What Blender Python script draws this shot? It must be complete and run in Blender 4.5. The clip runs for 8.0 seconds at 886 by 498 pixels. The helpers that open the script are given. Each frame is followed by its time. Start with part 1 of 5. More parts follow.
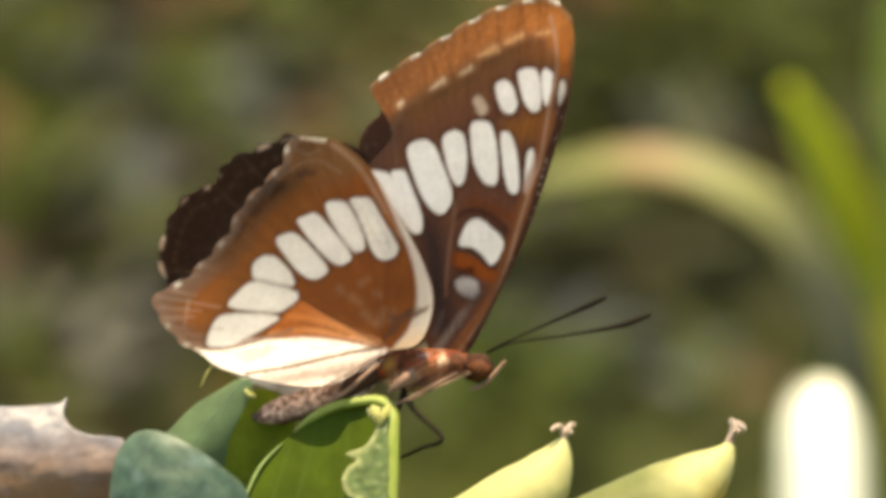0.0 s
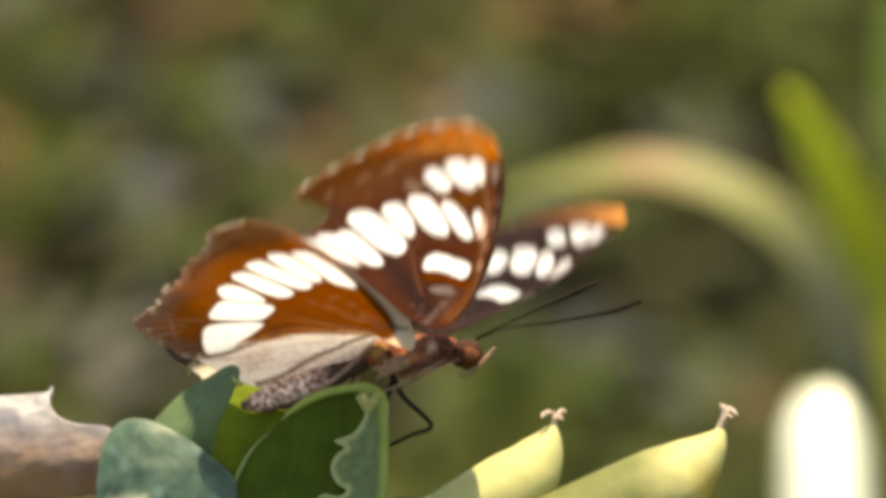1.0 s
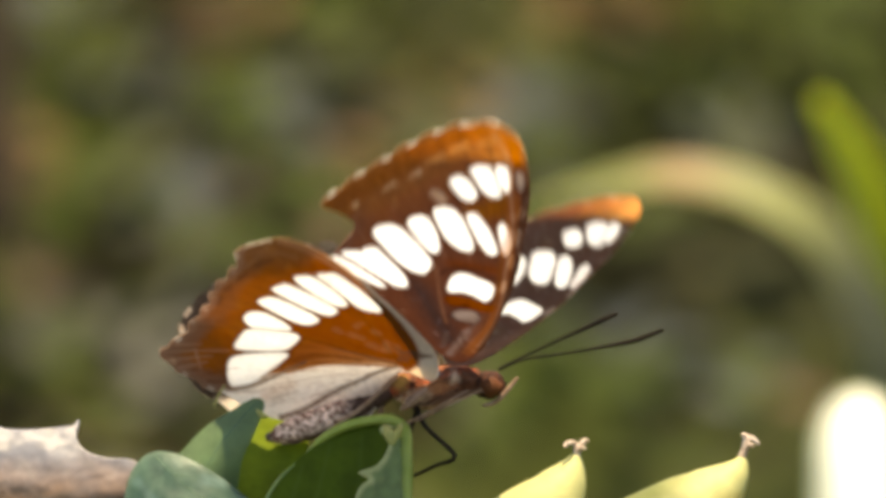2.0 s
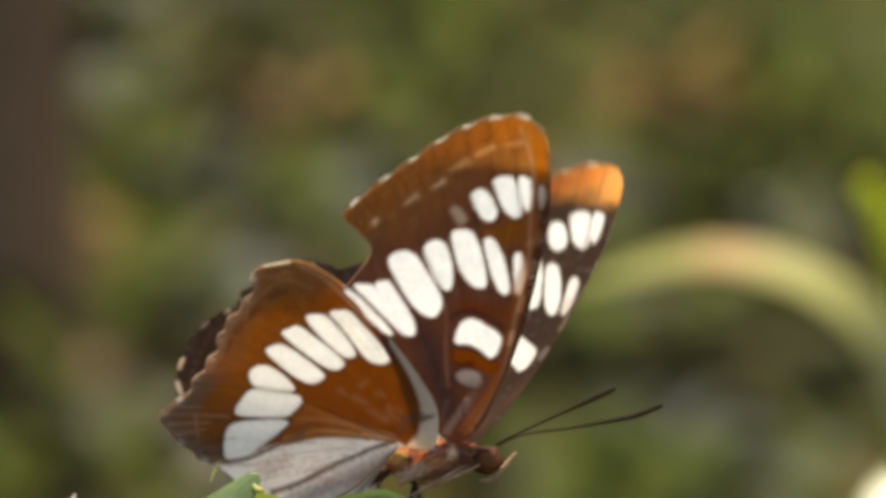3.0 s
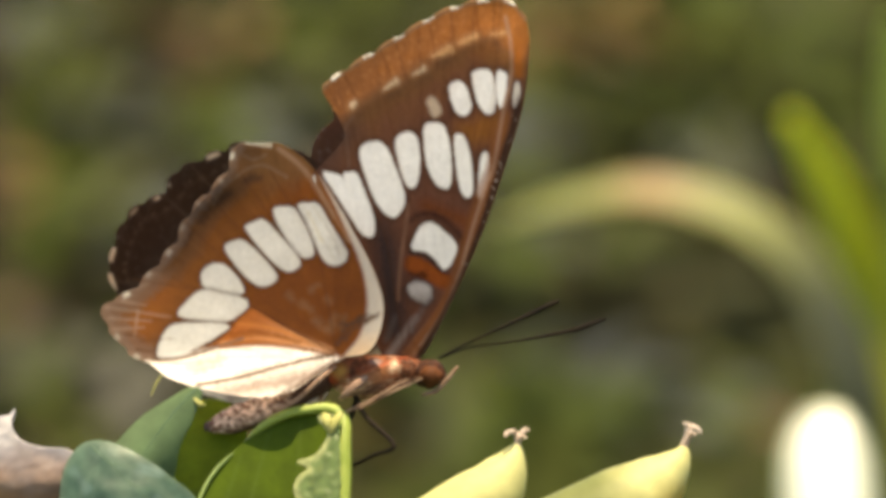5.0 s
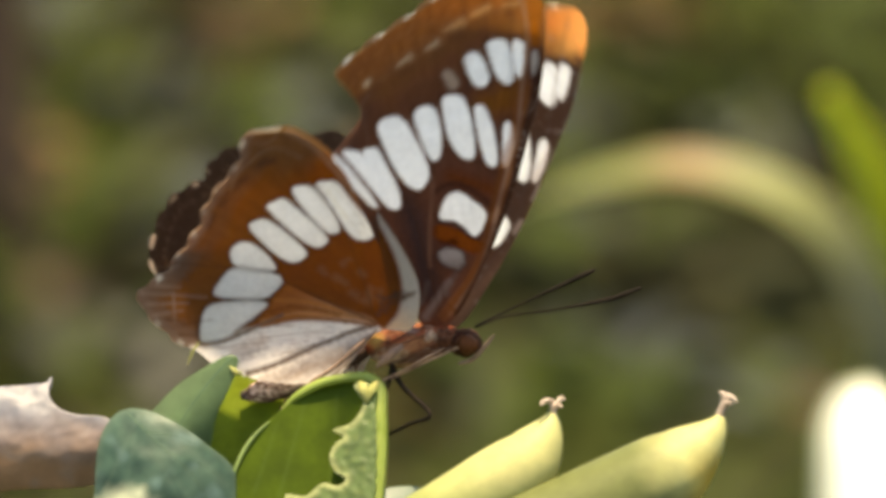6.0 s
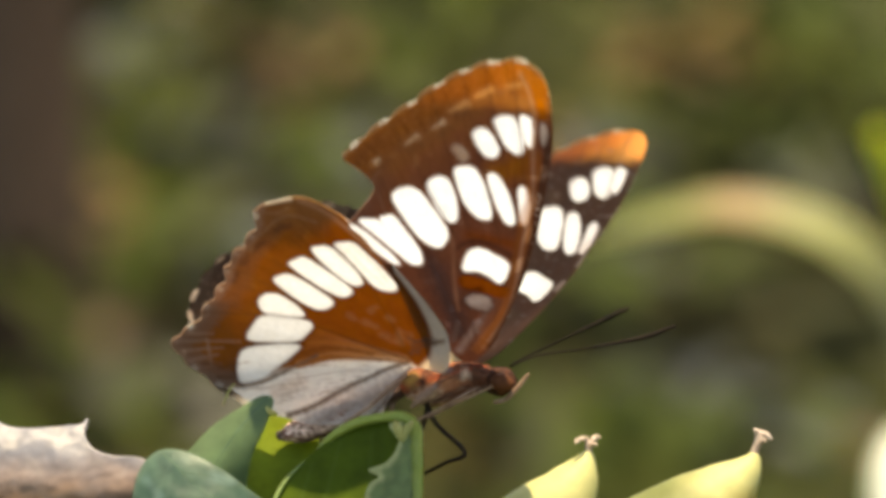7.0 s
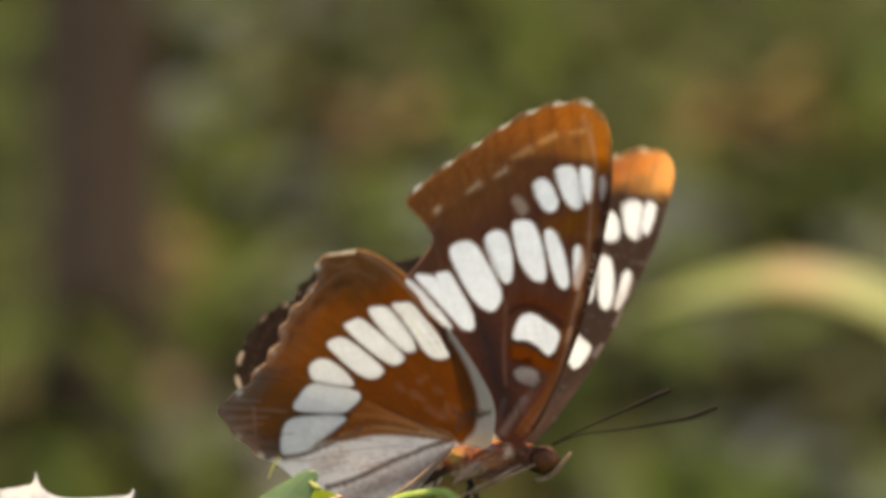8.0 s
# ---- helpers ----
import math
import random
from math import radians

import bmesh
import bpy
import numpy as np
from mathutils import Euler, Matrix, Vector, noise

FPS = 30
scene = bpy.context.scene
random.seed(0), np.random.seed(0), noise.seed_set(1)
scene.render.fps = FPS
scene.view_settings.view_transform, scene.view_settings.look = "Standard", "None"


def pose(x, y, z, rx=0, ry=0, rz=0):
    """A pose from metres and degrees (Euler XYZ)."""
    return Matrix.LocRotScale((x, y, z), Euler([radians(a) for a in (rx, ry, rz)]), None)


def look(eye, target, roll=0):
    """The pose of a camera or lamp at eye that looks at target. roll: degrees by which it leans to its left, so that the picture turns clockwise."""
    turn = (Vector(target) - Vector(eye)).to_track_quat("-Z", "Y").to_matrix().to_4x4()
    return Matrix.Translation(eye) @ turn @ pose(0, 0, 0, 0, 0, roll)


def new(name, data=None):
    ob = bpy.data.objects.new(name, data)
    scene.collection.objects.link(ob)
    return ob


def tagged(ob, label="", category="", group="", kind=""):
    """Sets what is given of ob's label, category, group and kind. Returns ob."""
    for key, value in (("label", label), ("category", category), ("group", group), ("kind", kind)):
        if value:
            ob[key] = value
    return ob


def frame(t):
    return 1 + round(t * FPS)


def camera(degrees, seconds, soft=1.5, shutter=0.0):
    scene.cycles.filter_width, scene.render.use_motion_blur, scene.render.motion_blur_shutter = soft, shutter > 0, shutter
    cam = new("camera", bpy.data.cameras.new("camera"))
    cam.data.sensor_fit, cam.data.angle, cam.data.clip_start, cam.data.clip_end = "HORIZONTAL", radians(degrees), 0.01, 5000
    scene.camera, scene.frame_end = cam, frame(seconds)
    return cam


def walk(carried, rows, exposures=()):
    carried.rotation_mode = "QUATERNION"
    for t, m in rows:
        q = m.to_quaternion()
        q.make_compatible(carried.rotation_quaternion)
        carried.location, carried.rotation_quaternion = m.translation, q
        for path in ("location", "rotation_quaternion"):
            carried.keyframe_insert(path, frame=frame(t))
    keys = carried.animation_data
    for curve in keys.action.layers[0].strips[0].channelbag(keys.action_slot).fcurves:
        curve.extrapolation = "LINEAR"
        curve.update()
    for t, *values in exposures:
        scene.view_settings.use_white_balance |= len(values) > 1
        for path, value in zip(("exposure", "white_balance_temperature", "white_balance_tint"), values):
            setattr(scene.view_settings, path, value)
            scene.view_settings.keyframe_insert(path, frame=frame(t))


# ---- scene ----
# ---------- camera: hand-held close-up, looking 15 degrees down at a perch 1.2 m above the ground ----------
cam = camera(10.0, 8.0, soft=4.2, shutter=0.5)
BASE = pose(0, 0, 1.2, 75, 0, 0)          # the plane of the perch: x right, y up, z towards the camera
cam.data.dof.use_dof = True
cam.data.dof.focus_distance = 0.449
cam.data.dof.aperture_fstop = 30.0
walk(cam, [
    (0.0, BASE @ pose(-0.006833, 0.001608, 0.452239, 0.1334, -0.5839, 0.5238)),
    (0.1, BASE @ pose(-0.006720, 0.001141, 0.451912, 0.3649, -0.6731, 0.5156)),
    (0.2, BASE @ pose(-0.006608, 0.000675, 0.451584, 0.4431, -0.6680, 0.5075)),
    (0.3, BASE @ pose(-0.006495, 0.000209, 0.451257, 0.5020, -0.6629, 0.4994)),
    (0.4, BASE @ pose(-0.006383, -0.000257, 0.450929, 0.5609, -0.6385, 0.4913)),
    (0.5, BASE @ pose(-0.006270, -0.000723, 0.450602, 0.5541, -0.6415, 0.4832)),
    (0.6, BASE @ pose(-0.006029, -0.000884, 0.450273, 0.5452, -0.5997, 0.4433)),
    (0.7, BASE @ pose(-0.005788, -0.001045, 0.449944, 0.5478, -0.5722, 0.4035)),
    (0.8, BASE @ pose(-0.005547, -0.001206, 0.449614, 0.5491, -0.5495, 0.3637)),
    (0.9, BASE @ pose(-0.005305, -0.001367, 0.449285, 0.4681, -0.5094, 0.3239)),
    (1.0, BASE @ pose(-0.005064, -0.001527, 0.448956, 0.3779, -0.4908, 0.2841)),
    (1.1, BASE @ pose(-0.004051, -0.001222, 0.449165, 0.1978, -0.4053, 0.2272)),
    (1.2, BASE @ pose(-0.003039, -0.000916, 0.449374, 0.1426, -0.3144, 0.1704)),
    (1.3, BASE @ pose(-0.002026, -0.000611, 0.449583, 0.0873, -0.1916, 0.1136)),
    (1.4, BASE @ pose(-0.001013, -0.000305, 0.449791, 0.0384, -0.1203, 0.0568)),
    (1.5, BASE @ pose(0.000000, -0.000000, 0.450000, 0.0000, 0.0000, -0.0000)),
    (1.6, BASE @ pose(-0.000643, 0.000322, 0.450357, -0.0236, -0.1360, -0.0365)),
    (1.7, BASE @ pose(-0.001286, 0.000643, 0.450713, -0.0234, -0.1778, -0.0729)),
    (1.8, BASE @ pose(-0.001929, 0.000965, 0.451070, 0.1314, -0.1298, -0.1094)),
    (1.9, BASE @ pose(-0.002572, 0.001286, 0.451426, 0.2928, -0.0498, -0.1459)),
    (2.0, BASE @ pose(-0.003215, 0.001608, 0.451783, 0.3370, -0.0010, -0.1824)),
    (2.1, BASE @ pose(-0.003095, 0.001688, 0.451811, 0.4084, 0.0738, -0.1716)),
    (2.2, BASE @ pose(-0.002974, 0.001768, 0.451840, 0.4728, 0.1780, -0.1609)),
    (3.3, BASE @ pose(0.005145, 0.000402, 0.449704, 1.4397, 0.8472, 0.0152)),
    (3.4, BASE @ pose(0.005506, 0.000281, 0.450123, 1.4396, 0.6676, -0.0024)),
    (3.5, BASE @ pose(0.005868, 0.000161, 0.450541, 1.4647, 0.6535, -0.0201)),
    (3.6, BASE @ pose(0.005482, -0.000016, 0.450420, 1.4469, 0.5229, -0.0535)),
    (3.7, BASE @ pose(0.005096, -0.000193, 0.450298, 1.4509, 0.4021, -0.0868)),
    (3.8, BASE @ pose(0.004711, -0.000370, 0.450177, 1.4613, 0.3521, -0.1202)),
    (3.9, BASE @ pose(0.004325, -0.000547, 0.450056, 1.4589, 0.2958, -0.1536)),
    (4.0, BASE @ pose(0.003939, -0.000723, 0.449935, 1.4612, 0.2869, -0.1870)),
    (4.1, BASE @ pose(0.003762, -0.000997, 0.449554, 1.4721, 0.2930, -0.1868)),
    (4.2, BASE @ pose(0.003585, -0.001270, 0.449173, 1.4682, 0.2630, -0.1866)),
    (4.3, BASE @ pose(0.003408, -0.001543, 0.448792, 1.4322, 0.2073, -0.1864)),
    (4.4, BASE @ pose(0.003232, -0.001817, 0.448411, 1.3448, 0.1229, -0.1862)),
    (4.5, BASE @ pose(0.003055, -0.002090, 0.448030, 1.2327, 0.0197, -0.1860)),
    (4.6, BASE @ pose(0.002572, -0.002138, 0.447879, 1.1580, -0.0271, -0.1806)),
    (4.7, BASE @ pose(0.002090, -0.002186, 0.447729, 1.0867, -0.1020, -0.1751)),
    (4.8, BASE @ pose(0.001608, -0.002235, 0.447578, 0.9124, -0.1595, -0.1696)),
    (4.9, BASE @ pose(0.001125, -0.002283, 0.447427, 0.8026, -0.1658, -0.1642)),
    (5.0, BASE @ pose(0.000643, -0.002331, 0.447276, 0.7023, -0.1870, -0.1587)),
    (5.1, BASE @ pose(0.000523, -0.002653, 0.446546, 0.5839, -0.1167, -0.0655)),
    (5.2, BASE @ pose(0.000402, -0.002974, 0.445817, 0.4387, -0.0103, 0.0277)),
    (6.3, BASE @ pose(0.001206, -0.003215, 0.448739, 0.4882, 0.4004, -0.1222)),
    (6.4, BASE @ pose(0.001728, -0.003215, 0.449005, 0.5146, 0.4729, -0.1358)),
    (6.5, BASE @ pose(0.002251, -0.003215, 0.449271, 0.5805, 0.4965, -0.1494)),
    (6.6, BASE @ pose(0.002395, -0.003312, 0.449113, 0.7052, 0.5096, -0.1984)),
    (6.7, BASE @ pose(0.002540, -0.003408, 0.448954, 0.7880, 0.5781, -0.2474)),
    (6.8, BASE @ pose(0.002685, -0.003505, 0.448796, 0.8537, 0.7193, -0.2964)),
    (6.9, BASE @ pose(0.002830, -0.003601, 0.448638, 0.9710, 0.8347, -0.3454)),
    (7.0, BASE @ pose(0.002974, -0.003698, 0.448480, 0.9643, 0.9112, -0.3943)),
    (7.1, BASE @ pose(0.003103, -0.003521, 0.448781, 1.0215, 1.0453, -0.3539)),
    (7.2, BASE @ pose(0.003232, -0.003344, 0.449081, 1.0660, 1.0675, -0.3134)),
    (7.3, BASE @ pose(0.003360, -0.003167, 0.449382, 1.0719, 1.0470, -0.2730)),
    (7.4, BASE @ pose(0.003489, -0.002990, 0.449683, 1.0951, 1.0565, -0.2325)),
    (7.5, BASE @ pose(0.003617, -0.002814, 0.449984, 1.2003, 1.1189, -0.1920)),
    (7.6, BASE @ pose(0.003939, -0.002621, 0.450645, 1.3756, 1.2825, -0.0494)),
    (7.7, BASE @ pose(0.004260, -0.002428, 0.451305, 1.5425, 1.4411, 0.0933)),
    (7.8, BASE @ pose(0.004582, -0.002235, 0.451966, 1.5963, 1.5821, 0.2360)),
    (7.9, BASE @ pose(0.004904, -0.002042, 0.452626, 1.6247, 1.6525, 0.3786)),
    (8.0, BASE @ pose(0.005225, -0.001849, 0.453287, 1.6279, 1.6828, 0.5213)),
], [(0.0, 1.29, 8800, 10), (8.0, 1.29, 8800, 10)])

# ---------- light ----------
SUN_WAY = Vector((0.04, 0.00, 0.98)).normalized()     # from the scene towards the sun
world = bpy.data.worlds.new("sky")
scene.world = world
world.use_nodes = True
wn = world.node_tree.nodes
sky = wn.new("ShaderNodeTexSky")
sky.sky_type = "NISHITA"
sky.sun_disc = False
sky.sun_elevation = math.asin(SUN_WAY.z)
sky.sun_rotation = math.atan2(SUN_WAY.x, SUN_WAY.y)
wn["Background"].inputs["Strength"].default_value = 0.15
world.node_tree.links.new(sky.outputs[0], wn["Background"].inputs["Color"])
sun = new("sun", bpy.data.lights.new("sun", "SUN"))
sun.data.energy = 4.7
sun.data.angle = radians(0.5)
sun.data.color = (1.0, 0.93, 0.78)
sun.matrix_basis = look(SUN_WAY * 20, (0, 0, 0))


# ---------- materials ----------
def nodes_of(name, rough=0.6, spec=0.4):
    m = bpy.data.materials.new(name)
    m.use_nodes = True
    n, l = m.node_tree.nodes, m.node_tree.links
    b = n["Principled BSDF"]
    b.inputs["Roughness"].default_value = rough
    b.inputs["Specular IOR Level"].default_value = spec
    return m, n, l, b


def ramp(n, l, fac, stops):
    r = n.new("ShaderNodeValToRGB")
    while len(r.color_ramp.elements) < len(stops):
        r.color_ramp.elements.new(0.5)
    for e, (p, c) in zip(r.color_ramp.elements, stops):
        e.position, e.color = p, (*c, 1)
    l.new(fac, r.inputs[0])
    return r.outputs[0]


def noise_tex(n, l, scale, detail=3.0, rough=0.55, coord="Object"):
    c = n.new("ShaderNodeTexCoord")
    t = n.new("ShaderNodeTexNoise")
    t.inputs["Scale"].default_value = scale
    t.inputs["Detail"].default_value = detail
    t.inputs["Roughness"].default_value = rough
    l.new(c.outputs[coord], t.inputs["Vector"])
    return t.outputs["Fac"]


def bump(n, l, b, height, strength, distance):
    k = n.new("ShaderNodeBump")
    k.inputs["Strength"].default_value = strength
    k.inputs["Distance"].default_value = distance
    l.new(height, k.inputs["Height"])
    l.new(k.outputs[0], b.inputs["Normal"])


def translucent(m, n, l, b, colour, share):
    t = n.new("ShaderNodeBsdfTranslucent")
    mix = n.new("ShaderNodeMixShader")
    mix.inputs[0].default_value = share
    if isinstance(colour, tuple):
        t.inputs["Color"].default_value = (*colour, 1)
    else:
        l.new(colour, t.inputs["Color"])
    l.new(b.outputs[0], mix.inputs[1])
    l.new(t.outputs[0], mix.inputs[2])
    l.new(mix.outputs[0], n["Material Output"].inputs["Surface"])


def mat_plain(name, low, high, scale, rough=0.6, spec=0.4, relief=0.3, depth=0.0001, share=0.0, through_colour=(0.3, 0.4, 0.05), fine=6.0):
    """Two scales of mottling from low to high colour, fine relief, and light shining through by share."""
    m, n, l, b = nodes_of(name, rough, spec)
    a, f = noise_tex(n, l, scale), noise_tex(n, l, scale * fine, 4.0)
    mx = n.new("ShaderNodeMath")
    mx.operation = "MULTIPLY_ADD"
    mx.inputs[1].default_value = 0.35
    l.new(f, mx.inputs[0])
    sub = n.new("ShaderNodeMath")
    sub.operation = "MULTIPLY"
    sub.inputs[1].default_value = 0.65
    l.new(a, sub.inputs[0])
    l.new(sub.outputs[0], mx.inputs[2])
    l.new(ramp(n, l, mx.outputs[0], [(0.32, low), (0.68, high)]), b.inputs["Base Color"])
    bump(n, l, b, f, relief, depth)
    if share:
        translucent(m, n, l, b, through_colour, share)
    return m


def mat_painted(name, rough, spec, share, grain, depth, clear=1.0, rich=1.0, gain=1.0):
    """Colour laid down with the scales or cells of the surface, grain on top, light through it (clear: power of the colour in it)."""
    m, n, l, b = nodes_of(name, rough, spec)
    a = n.new("ShaderNodeAttribute")
    a.attribute_name = "pigment"
    f = noise_tex(n, l, grain, 3.0, 0.7)
    g = ramp(n, l, f, [(0.25, (0.86, 0.86, 0.86)), (0.75, (1.06, 1.05, 1.04))])
    mul = n.new("ShaderNodeMix")
    mul.data_type, mul.blend_type = "RGBA", "MULTIPLY"
    mul.inputs[0].default_value = 1.0
    l.new(a.outputs["Color"], mul.inputs[6])
    l.new(g, mul.inputs[7])
    l.new(mul.outputs[2], b.inputs["Base Color"])
    bump(n, l, b, f, 0.4, depth)
    if share:
        gam = n.new("ShaderNodeGamma")
        gam.inputs["Gamma"].default_value = clear
        l.new(mul.outputs[2], gam.inputs["Color"])
        hsv = n.new("ShaderNodeHueSaturation")
        hsv.inputs["Saturation"].default_value = rich
        hsv.inputs["Value"].default_value = gain
        l.new(gam.outputs[0], hsv.inputs["Color"])
        translucent(m, n, l, b, hsv.outputs[0], share)
        thin = n.new("ShaderNodeMath")
        thin.operation = "MULTIPLY"
        thin.inputs[1].default_value = share
        l.new(a.outputs["Alpha"], thin.inputs[0])
        l.new(thin.outputs[0], n["Material Output"].inputs["Surface"].links[0].from_node.inputs[0])
    return m


M_WING = mat_painted("wing_under_scales", 0.75, 0.08, 0.66, 5200.0, 0.00002, 0.62, 1.35, 1.25)
M_WING_UP = mat_painted("wing_upper_scales", 0.55, 0.25, 0.78, 5200.0, 0.00002, 0.52, 1.0, 1.25)
M_LEAF = mat_painted("leaf_cells", 0.45, 0.40, 0.40, 900.0, 0.00008, 0.7)
M_THIN_LEAF = mat_painted("thin_leaf_cells", 0.55, 0.14, 0.45, 900.0, 0.00008, 0.7)
M_HAIR = mat_painted("body_hair", 0.75, 0.14, 0.0, 1800.0, 0.00010)
M_POD = mat_painted("pod_skin", 0.55, 0.22, 0.24, 700.0, 0.00003)
M_FUR = mat_plain("thorax_hair", (0.05, 0.016, 0.007), (0.17, 0.062, 0.026), 700, 0.8, 0.15, 0.9, 0.0003)
M_PALE = mat_plain("pale_hair", (0.115, 0.060, 0.038), (0.33, 0.22, 0.16), 900, 0.8, 0.15, 0.6, 0.0002)
M_EYE = mat_plain("eye_rust", (0.040, 0.013, 0.005), (0.105, 0.036, 0.012), 900, 0.65, 0.10, 0.1, 0.0001)
M_DARK = mat_plain("dark_chitin", (0.006, 0.005, 0.004), (0.022, 0.016, 0.011), 1500, 0.85, 0.06, 0.3, 0.0001)
M_VEIN = mat_plain("wing_vein", (0.13, 0.050, 0.020), (0.22, 0.085, 0.032), 900, 0.6, 0.2, 0.2, 0.00005)
M_TUFT = mat_plain("dried_stigma", (0.20, 0.13, 0.09), (0.72, 0.60, 0.50), 900, 0.85, 0.15, 0.8, 0.0003)
M_STEM = mat_plain("green_stem", (0.10, 0.16, 0.04), (0.20, 0.28, 0.08), 300, 0.55, 0.35, 0.4, 0.0002)


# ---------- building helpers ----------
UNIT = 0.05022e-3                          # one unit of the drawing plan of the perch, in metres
FORWARD = Vector((0.9647, 0.0466, 0.2594))
LEFTWARD = Vector((0.2630, -0.1077, -0.9587))
UPWARD = Vector((-0.0167, 0.9931, -0.1162))


def at(x, y, w=0.0):
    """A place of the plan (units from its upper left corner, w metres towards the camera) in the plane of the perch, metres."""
    k = (0.45 - w) / 0.45 * UNIT
    return Vector(((x - 784) * k, (441 - y) * k, w))


def spline(points, steps=8, closed=True):
    """Points of a smooth curve through the given ones (any dimension)."""
    p = np.array(points, float)
    n, out = len(p), []
    for i in range(n if closed else n - 1):
        if closed:
            a, b, c, d = p[(i - 1) % n], p[i], p[(i + 1) % n], p[(i + 2) % n]
        else:
            a, b, c, d = p[max(i - 1, 0)], p[i], p[i + 1], p[min(i + 2, n - 1)]
        for t in np.arange(steps) / steps:
            out.append(0.5 * (2 * b + (c - a) * t + (2 * a - 5 * b + 4 * c - d) * t ** 2 + (3 * b - a - 3 * c + d) * t ** 3))
    if not closed:
        out.append(p[-1])
    return np.array(out)


def thing(name, m, label, category, group="", kind=""):
    ob = new(name)
    ob.empty_display_size = 0.005
    ob.matrix_basis = m
    return tagged(ob, label, category, group, kind)


def mesh_of(name, verts, faces, material, colours=None, smooth=True):
    me = bpy.data.meshes.new(name)
    me.from_pydata([tuple(v) for v in verts], [], [tuple(f) for f in faces])
    me.materials.append(material)
    if colours is not None:
        at_c = me.color_attributes.new("pigment", "FLOAT_COLOR", "POINT")
        c = np.ones((len(verts), 4), np.float32)
        colours = np.asarray(colours)
        c[:, :colours.shape[1]] = colours        # a fourth column: how thin the scales lie
        at_c.data.foreach_set("color", c.ravel())
    if smooth:
        me.polygons.foreach_set("use_smooth", [True] * len(me.polygons))
    me.update()
    return me


def part(name, me, parent, label="", m=None):
    ob = new(name, me)
    ob.parent = parent
    if m is not None:
        ob.matrix_basis = m
    return tagged(ob, label) if label else ob


def tube(path, radii, sides=10, squash=None):
    """Vertices and faces of a tapered tube along path (list of Vectors), ends closed to a point."""
    verts, faces = [], []
    n = len(path)
    side = None
    for i, p in enumerate(path):
        d = (path[min(i + 1, n - 1)] - path[max(i - 1, 0)]).normalized()
        if side is None:
            side = d.orthogonal().normalized()
        side = (side - d * side.dot(d)).normalized()
        other = d.cross(side)
        for k in range(sides):
            a = 2 * math.pi * k / sides
            verts.append(p + (side * math.cos(a) + other * math.sin(a)) * radii[i])
    for i in range(n - 1):
        for k in range(sides):
            j = (k + 1) % sides
            faces.append((i * sides + k, i * sides + j, (i + 1) * sides + j, (i + 1) * sides + k))
    faces.append(tuple(range(sides))[::-1])
    faces.append(tuple(range((n - 1) * sides, n * sides)))
    return verts, faces


def tube_mesh(name, points, radii, material, sides=10, steps=5):
    """A tube through points (metres) with a radius at each, smoothly interpolated."""
    q = spline([(*p, r) for p, r in zip(points, radii)], steps, False)
    v, f = tube([Vector(a[:3]) for a in q], [max(a[3], 1e-6) for a in q], sides)
    return mesh_of(name, v, f, material)


def inside(poly, pts):
    x, y = pts[:, 0], pts[:, 1]
    ok = np.zeros(len(pts), bool)
    a, b = poly, np.roll(poly, -1, 0)
    for (x0, y0), (x1, y1) in zip(a, b):
        if y0 != y1:
            ok ^= ((y0 > y) != (y1 > y)) & (x < (x1 - x0) * (y - y0) / (y1 - y0) + x0)
    return ok


def near_line(poly, pts, closed=True):
    """Distance of each point from a polyline, the nearest place on it, and how far along it that lies."""
    a = poly if closed else poly[:-1]
    b = np.roll(poly, -1, 0) if closed else poly[1:]
    best = np.full(len(pts), 1e9)
    place = np.zeros((len(pts), 2))
    along = np.zeros(len(pts))
    run = 0.0
    for p, q in zip(a, b):
        d = q - p
        ln = math.hypot(*d) + 1e-9
        t = np.clip(((pts - p) @ d) / ln ** 2, 0, 1)
        c = p + t[:, None] * d
        e = np.hypot(*(pts - c).T)
        m = e < best
        best[m], place[m], along[m] = e[m], c[m], run + t[m] * ln
        run += ln
    return best, place, along


def sheet(outline, step):
    """A fine grid filling a closed outline: points, quads; rim points lie on the outline."""
    lo, hi = outline.min(0) - step, outline.max(0) + step
    nx, ny = int((hi[0] - lo[0]) / step) + 2, int((hi[1] - lo[1]) / step) + 2
    gx, gy = np.meshgrid(lo[0] + np.arange(nx) * step, lo[1] + np.arange(ny) * step)
    pts = np.stack([gx.ravel(), gy.ravel()], 1)
    ins = inside(outline, pts)
    g = ins.reshape(ny, nx)
    cell = g[:-1, :-1] | g[1:, :-1] | g[:-1, 1:] | g[1:, 1:]
    j, i = np.nonzero(cell)
    quads = np.stack([j * nx + i, j * nx + i + 1, (j + 1) * nx + i + 1, (j + 1) * nx + i], 1)
    used = np.unique(quads)
    remap = np.full(nx * ny, -1)
    remap[used] = np.arange(len(used))
    pts, ins = pts[used], ins[used]
    out = ~ins
    pts[out] = near_line(outline, pts[out])[1]
    return pts, remap[quads]


def blend(c, mask, colour):
    c += mask[:, None] * (np.array(colour) - c)


def soft(d, edge):
    """1 well inside (d negative), 0 outside, over a soft edge."""
    return np.clip(0.5 - d / edge, 0, 1)


def spot(pts, x0, y0, x1, y1, w0, w1):
    """Signed distance from a rounded, tapering spot between two ends."""
    p, d = np.array([x0, y0]), np.array([x1 - x0, y1 - y0], float)
    t = np.clip(((pts - p) @ d) / (d @ d), 0, 1)
    return np.hypot(*(pts - p - t[:, None] * d).T) - (w0 + (w1 - w0) * t) / 2


